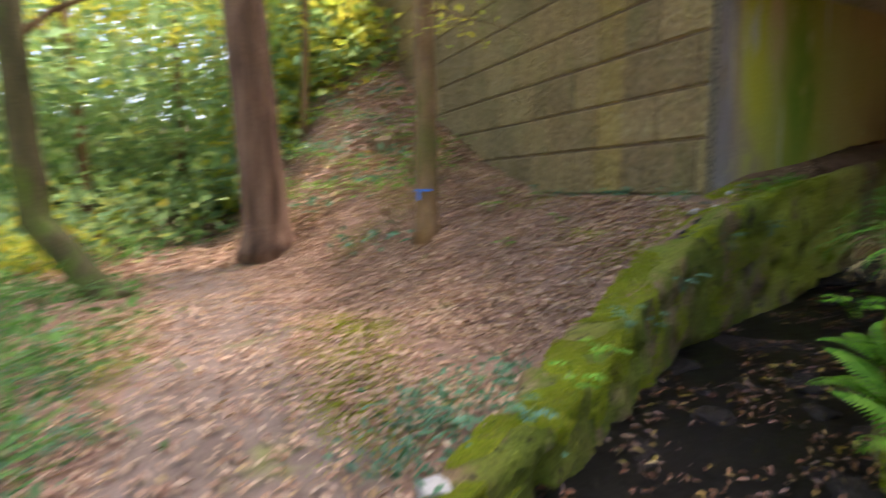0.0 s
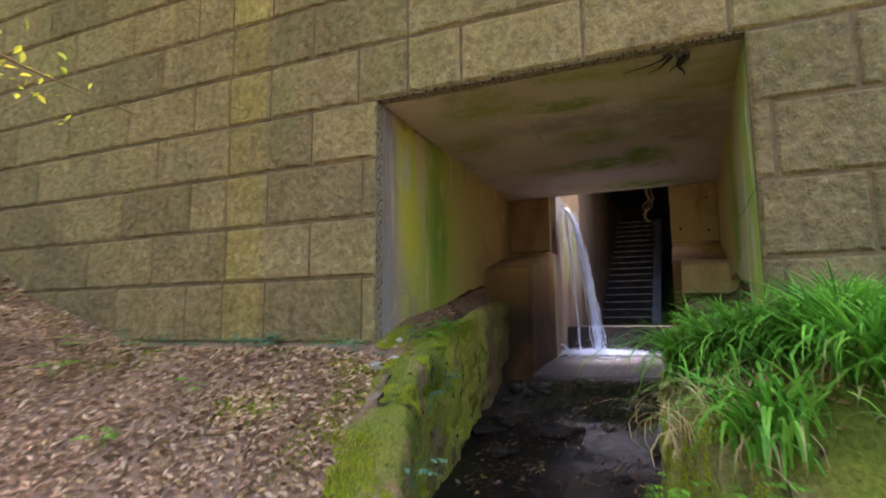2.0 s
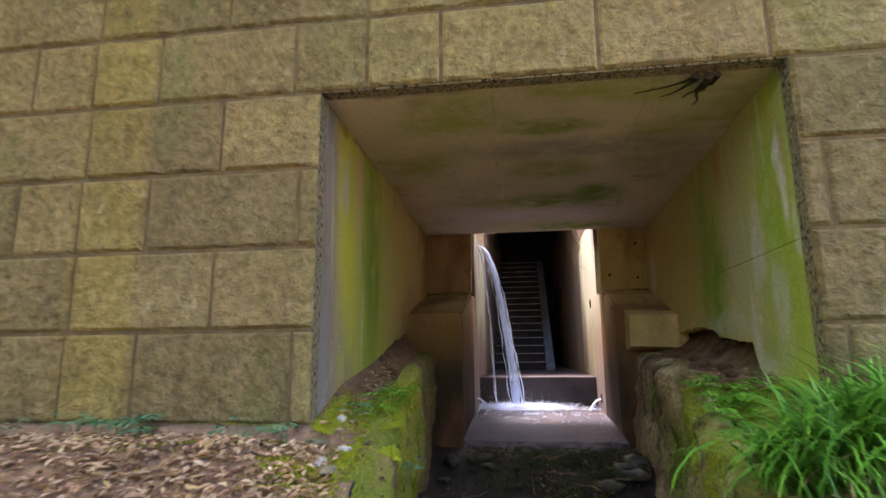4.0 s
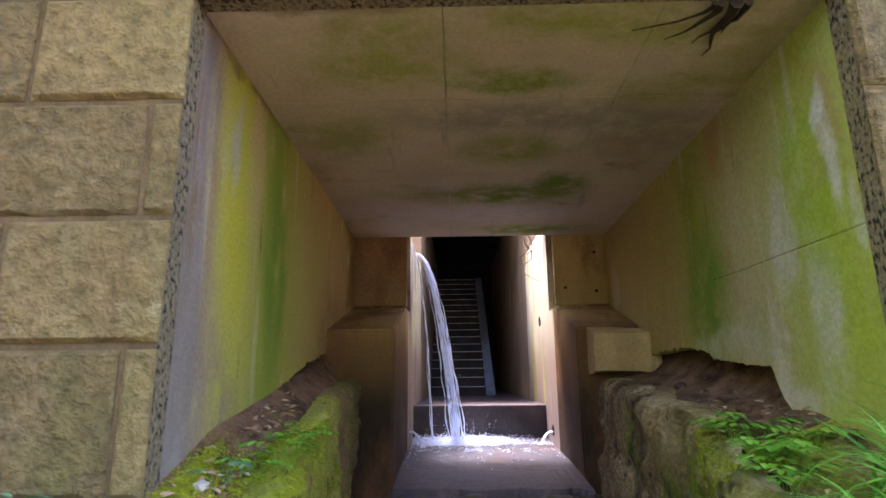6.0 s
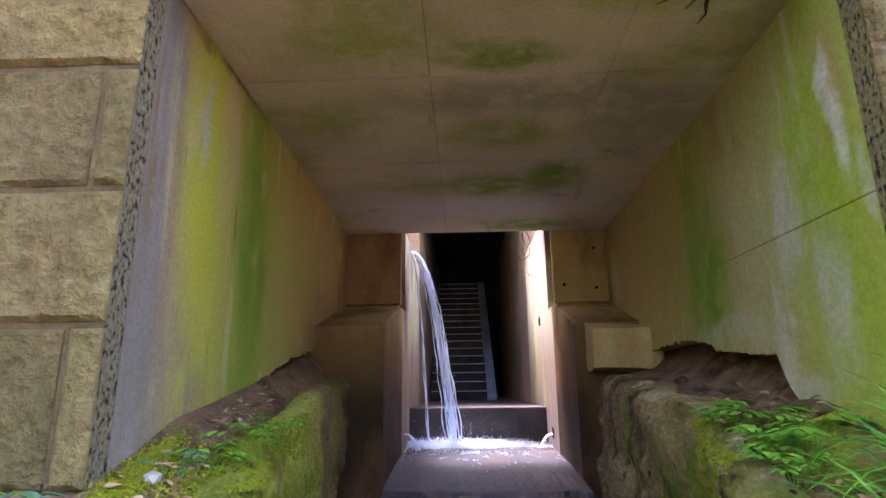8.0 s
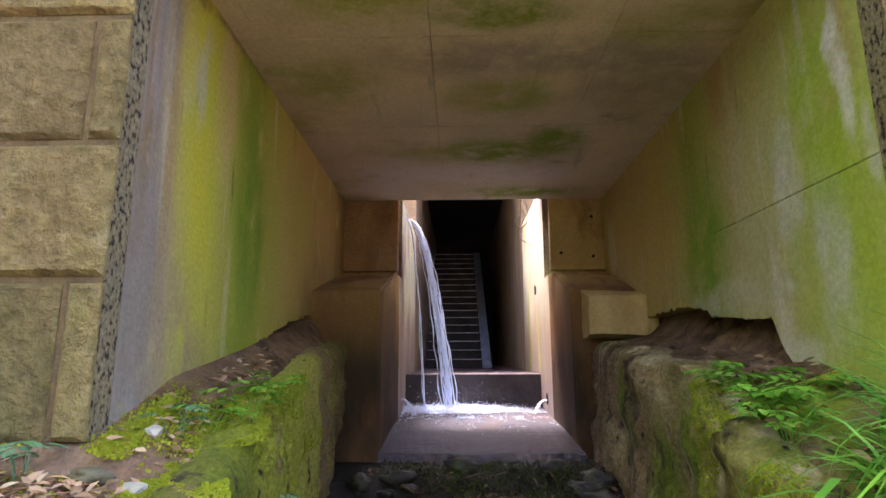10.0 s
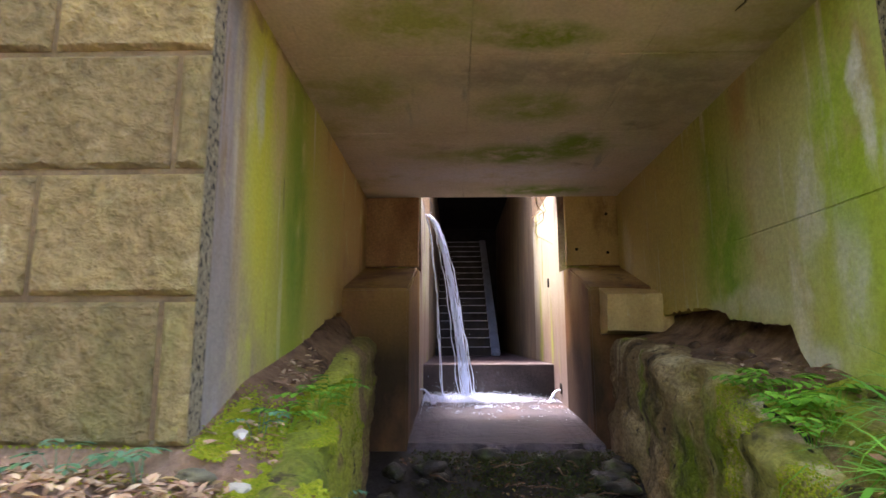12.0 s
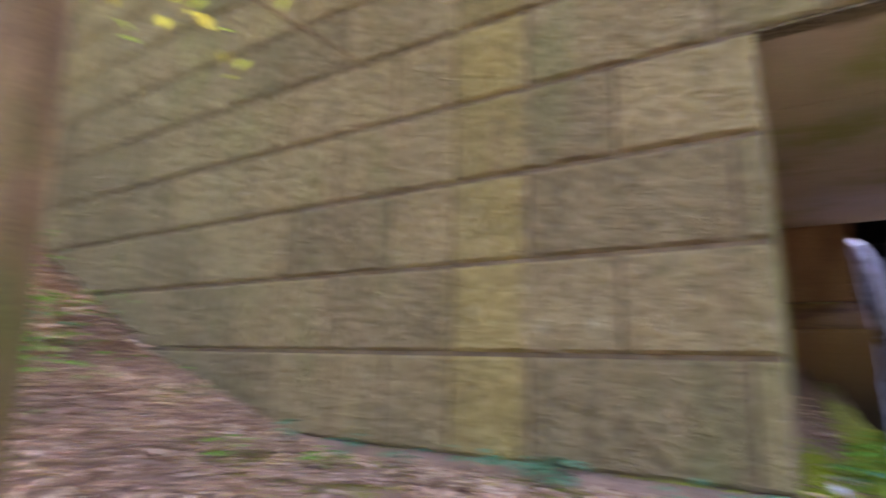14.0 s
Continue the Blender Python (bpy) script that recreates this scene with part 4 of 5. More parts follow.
t2 = tree("tree", "slim straight olive-brown tree with a blue tape round it", [(2.45, 6.45, gz(2.45, 6.45)), (2.45, 6.45, 1.8), (2.41, 6.46, 3.4), (2.5, 6.5, 6.0), (2.6, 6.5, 9.5)], [0.15, 0.13, 0.125, 0.10, 0.05], M_BARK2, 14, 0.1, 1.25)
part("tape", tube([(2.435, 6.45, 1.24), (2.435, 6.45, 1.265)], [0.143, 0.143], 16), M_TAPE, t2, "blue plastic marking tape")
part("tape_tail", box(2.29, 2.30, 6.28, 6.35, 1.13, 1.25), M_TAPE, t2, "loose end of blue tape")
limb(t2, (2.36, 6.42, 3.3), (2.75, 6.1, 3.25), (3.5, 5.75, 3.05), 0.018)
for k in range(4):
    a = k * 1.7
    limb(t2, (2.35, 6.4, 5.6 + k * 0.7), (2.35 + math.cos(a), 6.4 + math.sin(a), 6.4 + k * 0.7), (2.35 + 1.8 * math.cos(a), 6.4 + 1.8 * math.sin(a), 6.7 + k * 0.7), 0.04)
# Unseen crowns, pushed toward the sun and thickened to shade the path.
crown(t2, (2.9, 5.8, 8.4), (2.8, 4.2, 1.2), 11000, 0.15, M_YELLOW, 2)
crown(t2, (2.3, 3.4, 8.3), (2.6, 2.2, 1.0), 7000, 0.15, M_YELLOW, 4)
ob = new("twig_leaves", leaf_field("twig_leaves", np.array([2.62, 6.2, 3.2]) + np.random.default_rng(5).normal(0, 1, (70, 3)) * np.array([0.28, 0.2, 0.14]), 0.075, M_YELLOW, 0.6))
ob.parent = t2
tagged(ob, "yellow-green leaves on a low twig")
t3 = tree("tree", "leaning mossy tree beside the path", [(-1.09, 7.4, -0.12), (-1.45, 7.6, 0.38), (-1.85, 7.76, 0.9), (-1.92, 7.8, 1.8), (-1.98, 7.8, 3.4), (-1.7, 7.9, 6.5), (-1.2, 8.2, 9)], [0.20, 0.17, 0.17, 0.16, 0.14, 0.10, 0.05], M_BARK3, 14, 0.2)
limb(t3, (-1.95, 7.8, 2.9), (-1.2, 7.9, 3.5), (-0.2, 8.0, 3.75), 0.05)
crown(t3, (-1.6, 8.4, 7.5), (2.2, 2.2, 1.8), 2400, 0.16, M_WOODS, 3)

rng = np.random.default_rng(11)
WOODS = [(-3.6, 11.5, 0.10), (-2.4, 14.5, 0.14), (-5.5, 14.0, 0.17), (-0.6, 17.5, 0.13), (1.6, 17.0, 0.12), (3.2, 19.0, 0.15), (-7.5, 10.0, 0.15), (-8.5, 17.0, 0.2), (-4.2, 20.0, 0.18),
         # (-2.2, -4.8) is an unseen tree, added to dim the right side.
         (0.6, 22.0, 0.2), (4.0, 24.0, 0.2), (-12, 13, 0.22), (-9.5, 9.0, 0.2), (-2.2, -4.8, 0.2), (-1.8, 26, 0.25), (2.2, 13.6, 0.10), (3.6, 16.2, 0.09)]
for i, (x, y, r) in enumerate(WOODS):
    h = rng.uniform(9, 13)
    lean = rng.uniform(-0.5, 0.5, 2)
    z = gz(x, y)
    t = tree("tree", "slender woodland tree with yellowing green leaves", [(x, y, z), (x + lean[0] * 0.3, y + lean[1] * 0.3, z + h * 0.35), (x + lean[0], y + lean[1], z + h * 0.7), (x + lean[0] * 1.3, y + lean[1] * 1.3, z + h)],
             [r, r * 0.8, r * 0.5, r * 0.2], M_BARK2 if i % 2 else M_BARK3, 9, 0.15)
    t["group"] = "woodland trees"
    for k in range(3):
        a = rng.uniform(0, 6.28)
        zz = z + h * (0.45 + 0.13 * k)
        limb(t, (x + lean[0] * 0.7, y + lean[1] * 0.7, zz), (x + 1.1 * math.cos(a), y + 1.1 * math.sin(a), zz + 0.7), (x + 2.0 * math.cos(a), y + 2.0 * math.sin(a), zz + 1.1), r * 0.35)
    crown(t, (x + lean[0], y + lean[1], z + h * 0.68), (2.3, 2.3, h * 0.22), 340, 0.26, M_YELLOW if i % 3 == 0 else M_WOODS, 20 + i)

# unseen trees on the near side of the path, added to shut out sky behind
UNSEEN_TREES = [(-5.2, 4.2), (-5.0, 0.6), (-4.6, -3.2), (-7.6, 2.4), (-7.4, -1.6), (-8.2, 6.0), (-3.0, -6.2), (0.6, -7.2), (-6.4, -5.4), (-10.4, 4.0), (-10.2, -0.4), (-1.2, -9.6), (-9.0, -4.4), (3.2, -8.6)]
for i, (x, y) in enumerate(UNSEEN_TREES):
    h, z = rng.uniform(9, 12), gz(x, y)
    t = tree("tree", "slender woodland tree with yellowing green leaves", [(x, y, z), (x + 0.1, y - 0.1, z + h * 0.35), (x + 0.2, y + 0.15, z + h * 0.7), (x + 0.1, y + 0.2, z + h)], [0.17, 0.14, 0.09, 0.04], M_BARK2 if i % 2 else M_BARK3, 9, 0.15)
    t["group"] = "woodland trees"
    for k in range(3):
        a = i + 2.1 * k
        zz = z + h * (0.35 + 0.15 * k)
        limb(t, (x + 0.1, y, zz), (x + 1.1 * math.cos(a), y + 1.1 * math.sin(a), zz + 0.6), (x + 2.0 * math.cos(a), y + 2.0 * math.sin(a), zz + 0.9), 0.06)
    crown(t, (x, y, z + h * 0.55), (2.3, 2.3, h * 0.36), 1000, 0.36, M_WOODS, 70 + i)

# foliage of the wood beyond
cl = []
for _ in range(800):
    a, d = rng.uniform(-0.95, 0.40), rng.uniform(14, 30)
    x, y = -0.1 + d * math.sin(a), d * math.cos(a)
    if x > 4.2 or (x > 0.6 and y < 13.5):
        continue
    z = gz(x, y) + rng.uniform(0.3, 1.5 + d * 0.33)
    cl.append(rng.normal(0, 1, (75, 3)) * np.array([0.8, 0.8, 0.4]) + np.array([x, y, z]))
for _ in range(900):
    a, d = rng.uniform(-1.0, 0.36), rng.uniform(26, 38)
    x, y = -0.1 + d * math.sin(a), d * math.cos(a)
    cl.append(rng.normal(0, 1, (40, 3)) * np.array([1.6, 1.6, 1.0]) + np.array([x, y, gz(x, y) + rng.uniform(0.5, 13)]))
upper = len(cl)
for _ in range(130):
    x, y = rng.uniform(0.6, 4.3), rng.uniform(13.8, 21)
    cl.append(rng.normal(0, 1, (60, 3)) * np.array([0.5, 0.5, 0.3]) + np.array([x, y, gz(x, y) + rng.uniform(0.2, 0.4 + (y - 13) * 0.45)]))
bright = sum(len(c) for c in cl[:upper])
cl = np.concatenate(cl)
high = (cl[:, 2] + rng.normal(0, 1.4, len(cl)) > 6.0) | ((np.arange(len(cl)) > bright) & (rng.random(len(cl)) < 0.45))
tagged(new("woodland_foliage", leaf_field("woodland_foliage", cl[~high], 0.30, M_WOODS, 0.7)), "mixed green foliage of the wood beyond the path", "foliage", "", "stuff")
tagged(new("woodland_foliage", leaf_field("woodland_foliage_b", cl[high], 0.30, M_YELLOW, 0.7)), "yellow-green autumn foliage of the wood beyond", "foliage", "", "stuff")

# understorey: far bushes as leaf clouds
spots = []
for _ in range(150):
    a, d = rng.uniform(-0.75, 0.42), rng.uniform(10.5, 27)
    x, y = -0.1 + d * math.sin(a), d * math.cos(a)
    if x > 4.0 or (abs(x - 0.2) < 1.3 and y < 15) or (x > 0.2 and y < 16.5):
        continue
    h = rng.uniform(0.5, 1.8) * (1.0 if d < 16 else 1.9)
    n = 170
    c = rng.normal(0, 1, (n, 3)) * np.array([0.55 * h, 0.55 * h, 0.32 * h]) + np.array([x, y, gz(x, y) + 0.5 * h])
    spots.append(c)
spots = np.concatenate(spots)
half = len(spots) // 5
tagged(new("undergrowth", leaf_field("undergrowth", spots[half:], 0.2, M_WOODS, 0.7)), "dense green woodland undergrowth", "undergrowth", "", "stuff")
tagged(new("undergrowth", leaf_field("undergrowth_b", spots[:half], 0.2, M_YELLOW, 0.7)), "yellowing bushes among the undergrowth", "undergrowth", "", "stuff")
spots = np.concatenate([rng.normal(0, 1, (90, 3)) * np.array([0.5, 0.5, 0.16]) + np.array([x, y, gz(x, y) + 0.22]) for x, y in
                        ((-1.5, 11.6), (-1.0, 12.1), (-2.1, 11.0), (-2.4, 9.6), (-1.9, 6.6), (-2.3, 5.6), (-2.6, 8.3), (-3.2, 6.8), (-3.4, 9.0), (-0.2, 14.5), (1.4, 13.0), (2.0, 12.4), (-1.7, 4.6), (-1.9, 3.7))])
tagged(new("shrubs", leaf_field("shrubs", spots, 0.14, M_SHRUB, 0.6)), "low dark green shrubs along the path", "shrub", "", "stuff")
spots = np.concatenate([rng.normal(0, 1, (60, 3)) * np.array([0.35, 0.35, 0.08]) + np.array([x, y, gz(x, y) + 0.14]) for x, y in
                        ((2.9, 11.0), (3.4, 11.5), (2.5, 10.8), (3.9, 12.4), (2.6, 9.0), (3.2, 9.6), (1.8, 9.3), (2.2, 12.2), (3.1, 12.9), (2.1, 7.0))])
tagged(new("herbs", leaf_field("herbs", spots, 0.13, M_BLUEHERB, 0.5)), "blue-green herbs scattered on the slope", "herb", "", "stuff")


spots = np.concatenate([rng.normal(0, 1, (80, 3)) * np.array([0.16, 0.16, 0.03]) + np.array([x, y, ground_z(x, y) + 0.06]) for x, y in
                        ((0.85, 2.5), (0.95, 2.75), (1.2, 2.75), (1.45, 2.95), (0.7, 2.3), (1.75, 3.15), (-0.8, 3.2), (-1.1, 3.6), (-1.0, 4.3), (-1.3, 4.9), (-1.0, 2.6), (-1.4, 5.6), (-1.6, 2.9), (-1.5, 3.9))])
tagged(new("herbs", leaf_field("herbs_b", spots, 0.055, M_BLUEHERB, 0.5)), "low blue-green herbs along the path edge", "herb", "", "stuff")
spots = []
for _ in range(56):
    x, y = rng.uniform(-3.2, -0.8), rng.uniform(2.0, 9.5)
    spots.append(rng.normal(0, 1, (60, 3)) * np.array([0.2, 0.2, 0.06]) + np.array([x, y, ground_z(x, y) + 0.1]))
tagged(new("herbs", leaf_field("herbs_d", np.concatenate(spots), 0.075, M_SHRUB, 0.5)), "low green plants on the shady side of the path", "herb", "", "stuff")
mo = []
for x, y, sx, sy in ((4.9, 4.16, 0.12, 0.03), (4.68, 4.16, 0.06, 0.03), (0.85, 3.9, 0.18, 0.45), (1.0, 4.9, 0.2, 0.3), (0.65, 3.0, 0.12, 0.3), (4.3, 3.95, 0.12, 0.06), (4.1, 4.15, 0.10, 0.08), (3.8, 3.95, 0.14, 0.08), (4.45, 4.7, 0.06, 0.15), (4.42, 5.3, 0.06, 0.2), (4.95, 3.98, 0.12, 0.08), (3.3, 3.85, 0.16, 0.08), (4.3, 6.4, 0.1, 0.2), (0.95, 4.4, 0.22, 0.5), (0.75, 3.4, 0.2, 0.5), (1.25, 5.0, 0.2, 0.3), (-0.9, 5.6, 0.2, 0.5), (-0.8, 4.6, 0.15, 0.4), (3.6, 6.0, 0.15, 0.2), (2.7, 7.8, 0.3, 0.25), (2.9, 8.6, 0.3, 0.25), (3.9, 6.9, 0.15, 0.2), (3.3, 4.5, 0.12, 0.15), (4.2, 5.0, 0.12, 0.2), (1.9, 7.6, 0.2, 0.2), (3.4, 9.6, 0.4, 0.3)):
    for q in rng.normal(0, 1, (1500 if x > 3.2 else 2400, 2)):
        px, py = x + q[0] * sx, y + q[1] * sy
        mo.append((px, py, ground_z(px, py) + 0.012))
tagged(new("moss", leaf_field("moss_c", mo, 0.013, M_MOSSTUFT, 0.8, 0.6, 0.7)), "green moss and grass patches on the ground", "moss", "", "stuff")


spots = np.concatenate([rng.normal(0, 1, (100, 3)) * np.array([0.34, 0.34, 0.07]) + np.array([x, y, gz(x, y) + 0.13]) for x, y in
                        ((2.0, 9.8), (2.7, 9.6), (3.5, 10.4), (2.3, 11.4), (3.0, 12.2), (3.9, 13.2), (1.6, 11.6), (2.6, 13.2), (3.4, 14.2), (2.0, 14.4), (4.2, 11.6), (2.9, 8.2), (3.6, 9.2), (1.5, 10.6), (4.3, 15.0), (3.0, 15.6), (3.3, 8.6), (4.0, 9.8), (3.8, 11.0), (2.4, 8.8))])
tagged(new("herbs", leaf_field("herbs_c", spots, 0.075, M_HERB, 0.5)), "bright green herbs scattered up the slope", "herb", "", "stuff")


# ---------------------------------------------------------------- litter
def litter(name, label, n, x0, x1, y0, y1, size, material, keep, seed, lift=0.012):
    r = np.random.default_rng(seed)
    got = []
    for _ in range(n):
        x, y = r.uniform(x0, x1), r.uniform(y0, y1)
        if keep(x, y):
            got.append((x, y, ground_z(x, y) + lift + r.uniform(0, 0.02)))
    return tagged(new(name, leaf_field(name, got, size, material, 0.3)), label, "leaves", "", "stuff")


def on_bank(x, y):
    if x > FX - 0.10 or (x > 0.4 and channel_side(x, y) != 0) or (0.55 < x and y < lerp(x, WALL_X, WALL_OUT) - 0.05):
        return False
    bare = noise.noise((x * 0.8, y * 0.8, 9.0))
    slope = x + 0.25 * (y - 4.5)
    if off_trail(x, y) < 1.0:
        return random.random() < 0.24 + 0.2 * bare
    return random.random() < (min(1.0, 1.15 + bare) if slope > 1.6 else min(0.55, max(0.12, 0.4 + bare)))


litter("leaf_litter", "dry pinkish-brown fallen leaves on the slope", 88000, -2.2, 4.6, 1.2, 10.5, 0.054, M_LITTER, on_bank, 1)
litter("leaf_litter", "dry fallen leaves beside the start of the path", 9000, -4.5, 0.3, -4.0, 1.2, 0.06, M_LITTER, lambda x, y: noise.noise((x * 0.8, y * 0.8, 9.0)) > -0.35, 12)
litter("leaf_litter", "dry fallen leaves far up the slope", 15000, -4.0, 4.6, 9.0, 18.0, 0.12, M_LITTER, lambda x, y: True, 2)
litter("leaf_litter", "scattered dry leaves on the earth inside the culvert", 330, 4.62, 6.6, 3.75, 4.2, 0.06, M_LITTER, lambda x, y: noise.noise((x * 2, y * 2, 5)) > (x - 5.2) * 0.25, 7, 0.0)
litter("leaf_litter", "scattered dry leaves on the far bank", 500, 2.6, 6.2, 0.2, 1.75, 0.06, M_LITTER, lambda x, y: channel_side(x, y) == 2 and (x < FX - 0.1 or y > YR), 8, 0.0)
litter("wet_leaves", "wet brown leaves lying in the stream", 5600, 0.6, 7.15, 0.2, 3.75, 0.052, M_WETLEAF, lambda x, y: channel_side(x, y) == 1 and noise.noise((x * 1.4, y * 1.4, 3)) > -0.1, 3, 0.03)


# ---------------------------------------------------------------- grass
def blades(name, roots, length, width, material, droop, seed, lean=(0, 0)):
    r = np.random.default_rng(seed)
    v, f = [], []
    for x, y, z in roots:
        a = r.uniform(0, 6.283)
        L, w = length * r.uniform(0.55, 1.25), width * r.uniform(0.7, 1.3)
        dx, dy = math.cos(a) + lean[0], math.sin(a) + lean[1]
        bend = droop * r.uniform(0.5, 1.4)
        nx, ny = -math.sin(a) * w / 2, math.cos(a) * w / 2
        px, py, pz, ang = x, y, z, r.uniform(0.05, 0.5)
        b0 = len(v)
        for k in range(7):
            s = (1 - (k / 6) ** 2.2) * (0.6 + 0.4 * min(1, k / 2))
            v.append((px + nx * s, py + ny * s, pz)), v.append((px - nx * s, py - ny * s, pz))
            step = L / 6
            px, py, pz = px + dx * math.sin(ang) * step, py + dy * math.sin(ang) * step, pz + math.cos(ang) * step
            ang += bend / 6
        for k in range(6):
            f.append((b0 + 2 * k, b0 + 2 * k + 1, b0 + 2 * k + 3, b0 + 2 * k + 2))
    return raw(name, v, f, material, True)


def bank_roots(n, x0, x1, y0, y1, seed, down=0.0):
    r = np.random.default_rng(seed)
    out = []
    tufts = [(r.uniform(x0, x1), r.uniform(y0, y1)) for _ in range(34)]
    for _ in range(n):
        cx, cy = tufts[r.integers(len(tufts))]
        x, y = cx + r.normal(0, 0.07), cy + r.normal(0, 0.07)
        y = min(y, lerp(x, BANK_X, BANK_Y) + 0.02)
        out.append((x, y, ground_z(x, min(y, lerp(x, BANK_X, BANK_Y) - 0.2)) - 0.02 - down * r.uniform(0, 1)))
    return out


tagged(new("sedge", blades("sedge", bank_roots(4600, 3.15, 4.5, -0.1, 1.76, 31), 0.56, 0.021, M_GRASS, 2.3, 32, (-0.35, 0.25))), "thick clump of long arching green sedge on the bank", "grass", "", "stuff")
tagged(new("dead_sedge", blades("dead_sedge", bank_roots(750, 3.2, 4.2, 0.1, 1.86, 33, 0.2), 0.42, 0.014, M_STRAW, 3.4, 34, (-0.6, 0.3))), "withered straw-coloured sedge hanging below the clump", "grass", "", "stuff")


# ---------------------------------------------------------------- ferns and herbs
def top_z(x, y):
    """Upper surface of soil or channel wall at a place."""
    z = ground_z(x, y)
    if x > 0.6 and lerp(x, WALL_X, WALL_IN) < y < lerp(x, WALL_X, WALL_OUT):
        z = max(z, lerp(x, WALL_X, WALL_Z))
    if x > 2.0 and lerp(x, BANK_X, BANK_Y) - 0.5 < y < lerp(x, BANK_X, BANK_Y):
        z = max(z, lerp(x, BANK_X, BANK_Z))
    return z


def frond(L, pairs):
    bm = bmesh.new()
    prev = None
    for i in range(pairs):
        f = i / (pairs - 1)
        x, z = L * f, 0.30 * L * math.sin(f * 2.2) - 0.12 * L * f * f
        w = L * 0.24 * math.sin(math.pi * min(1, 0.12 + 0.88 * f)) ** 0.7 * (1 - 0.15 * f) + 0.006
        for s in (-1, 1):
            n = 5
            top, bot = [], []
            for k in range(n):
                g = k / (n - 1)
                half = L * 0.022 * (1 - g ** 2) * (1.0 + 0.25 * (k % 2)) + 0.0008
                cx, cy, cz = x + w * 0.25 * g, s * w * g, z - 0.25 * w * g * g
                top.append(bm.verts.new((cx + half, cy, cz + 0.002))), bot.append(bm.verts.new((cx - half, cy, cz)))
            for k in range(n - 1):
                bm.faces.new((top[k], top[k + 1], bot[k + 1], bot[k]))
    return bm


def fern(label, m, fronds, L):
    ob = thing("fern", label, "fern")
    ob.matrix_world = m
    me = None
    for i in range(fronds):
        if me is None:
            first = part("frond", frond(L, 22), M_HERB, ob)
            me = first.data
            fr = first
        else:
            fr = new("frond", me)
            fr.parent = ob
        fr.matrix_basis = pose(0, 0, 0, 0, -8 - 9 * (i % 3), i * 360 / fronds + 17 * (i % 2))
    return ob


for x, y, z, n, L, turn in ((2.72, 1.47, 0.27, 9, 0.36, 10), (2.5, 1.21, 0.17, 9, 0.40, 35), (2.95, 1.62, 0.40, 7, 0.30, 120)):
    fern("bright green fern arching over the stream bank", pose(x, y, z, 0, 0, turn), n, L)


def herb(label, spot, n, size, material, seed):
    r = random.Random(seed)
    ob = thing("herb", label, "plant")
    ob.location = spot
    if material is M_BLUEHERB:
        ob.scale = (1.0, 1.0, 1.15)
    for i in range(max(5, n * 3 // 4)):
        a, d, h = r.uniform(0, 6.28), r.uniform(0.02, 0.10), r.uniform(0.04, 0.12)
        root, tip = Vector((d * 0.3 * math.cos(a), d * 0.3 * math.sin(a), -0.03)), Vector((d * math.cos(a), d * math.sin(a), h))
        bm = tube([root, root.lerp(tip, 0.6) + Vector((0, 0, 0.015)), tip], [0.002, 0.0018, 0.0012], 5)
        # a divided leaf: toothed leaflets in pairs along a drooping midrib
        L, turn = size * r.uniform(1.6, 2.6), a + r.uniform(-0.6, 0.6)
        u, side = Vector((math.cos(turn), math.sin(turn), 0)), Vector((-math.sin(turn), math.cos(turn), 0))
        pairs = [(0.12, 1), (0.12, -1), (0.40, 1), (0.40, -1), (0.66, 1), (0.66, -1), (0.72, 0)]
        for f, sgn in pairs:
            base = tip + u * L * f + Vector((0, 0, 0.10 * L * math.sin(3 * f) - 0.22 * L * f * f))
            way = (u * (0.55 if sgn else 1.0) + side * sgn * 0.85).normalized()
            across = Vector((0, 0, 1)).cross(way)
            ll = L * (0.46 - 0.24 * abs(f - 0.25)) * r.uniform(0.85, 1.15)
            w = ll * 0.30
            edge = [(0.0, 0.05), (0.25, 0.75), (0.38, 0.62), (0.52, 1.0), (0.66, 0.66), (0.80, 0.62), (1.0, 0.0)]
            dip = -0.25 * ll
            rib = [bm.verts.new(base + way * ll * g + Vector((0, 0, dip * g * g))) for g, _ in edge]
            for sg in (1, -1):
                rim = [bm.verts.new(base + way * ll * (g + 0.06) + across * sg * w * q + Vector((0, 0, dip * g * g + 0.12 * w))) for g, q in edge[:-1]]
                for k in range(len(rim) - 1):
                    bm.faces.new((rib[k], rib[k + 1], rim[k + 1], rim[k]))
                bm.faces.new((rib[-2], rib[-1], rim[-1]))
        part("leaf", bm, material, ob)
    return ob


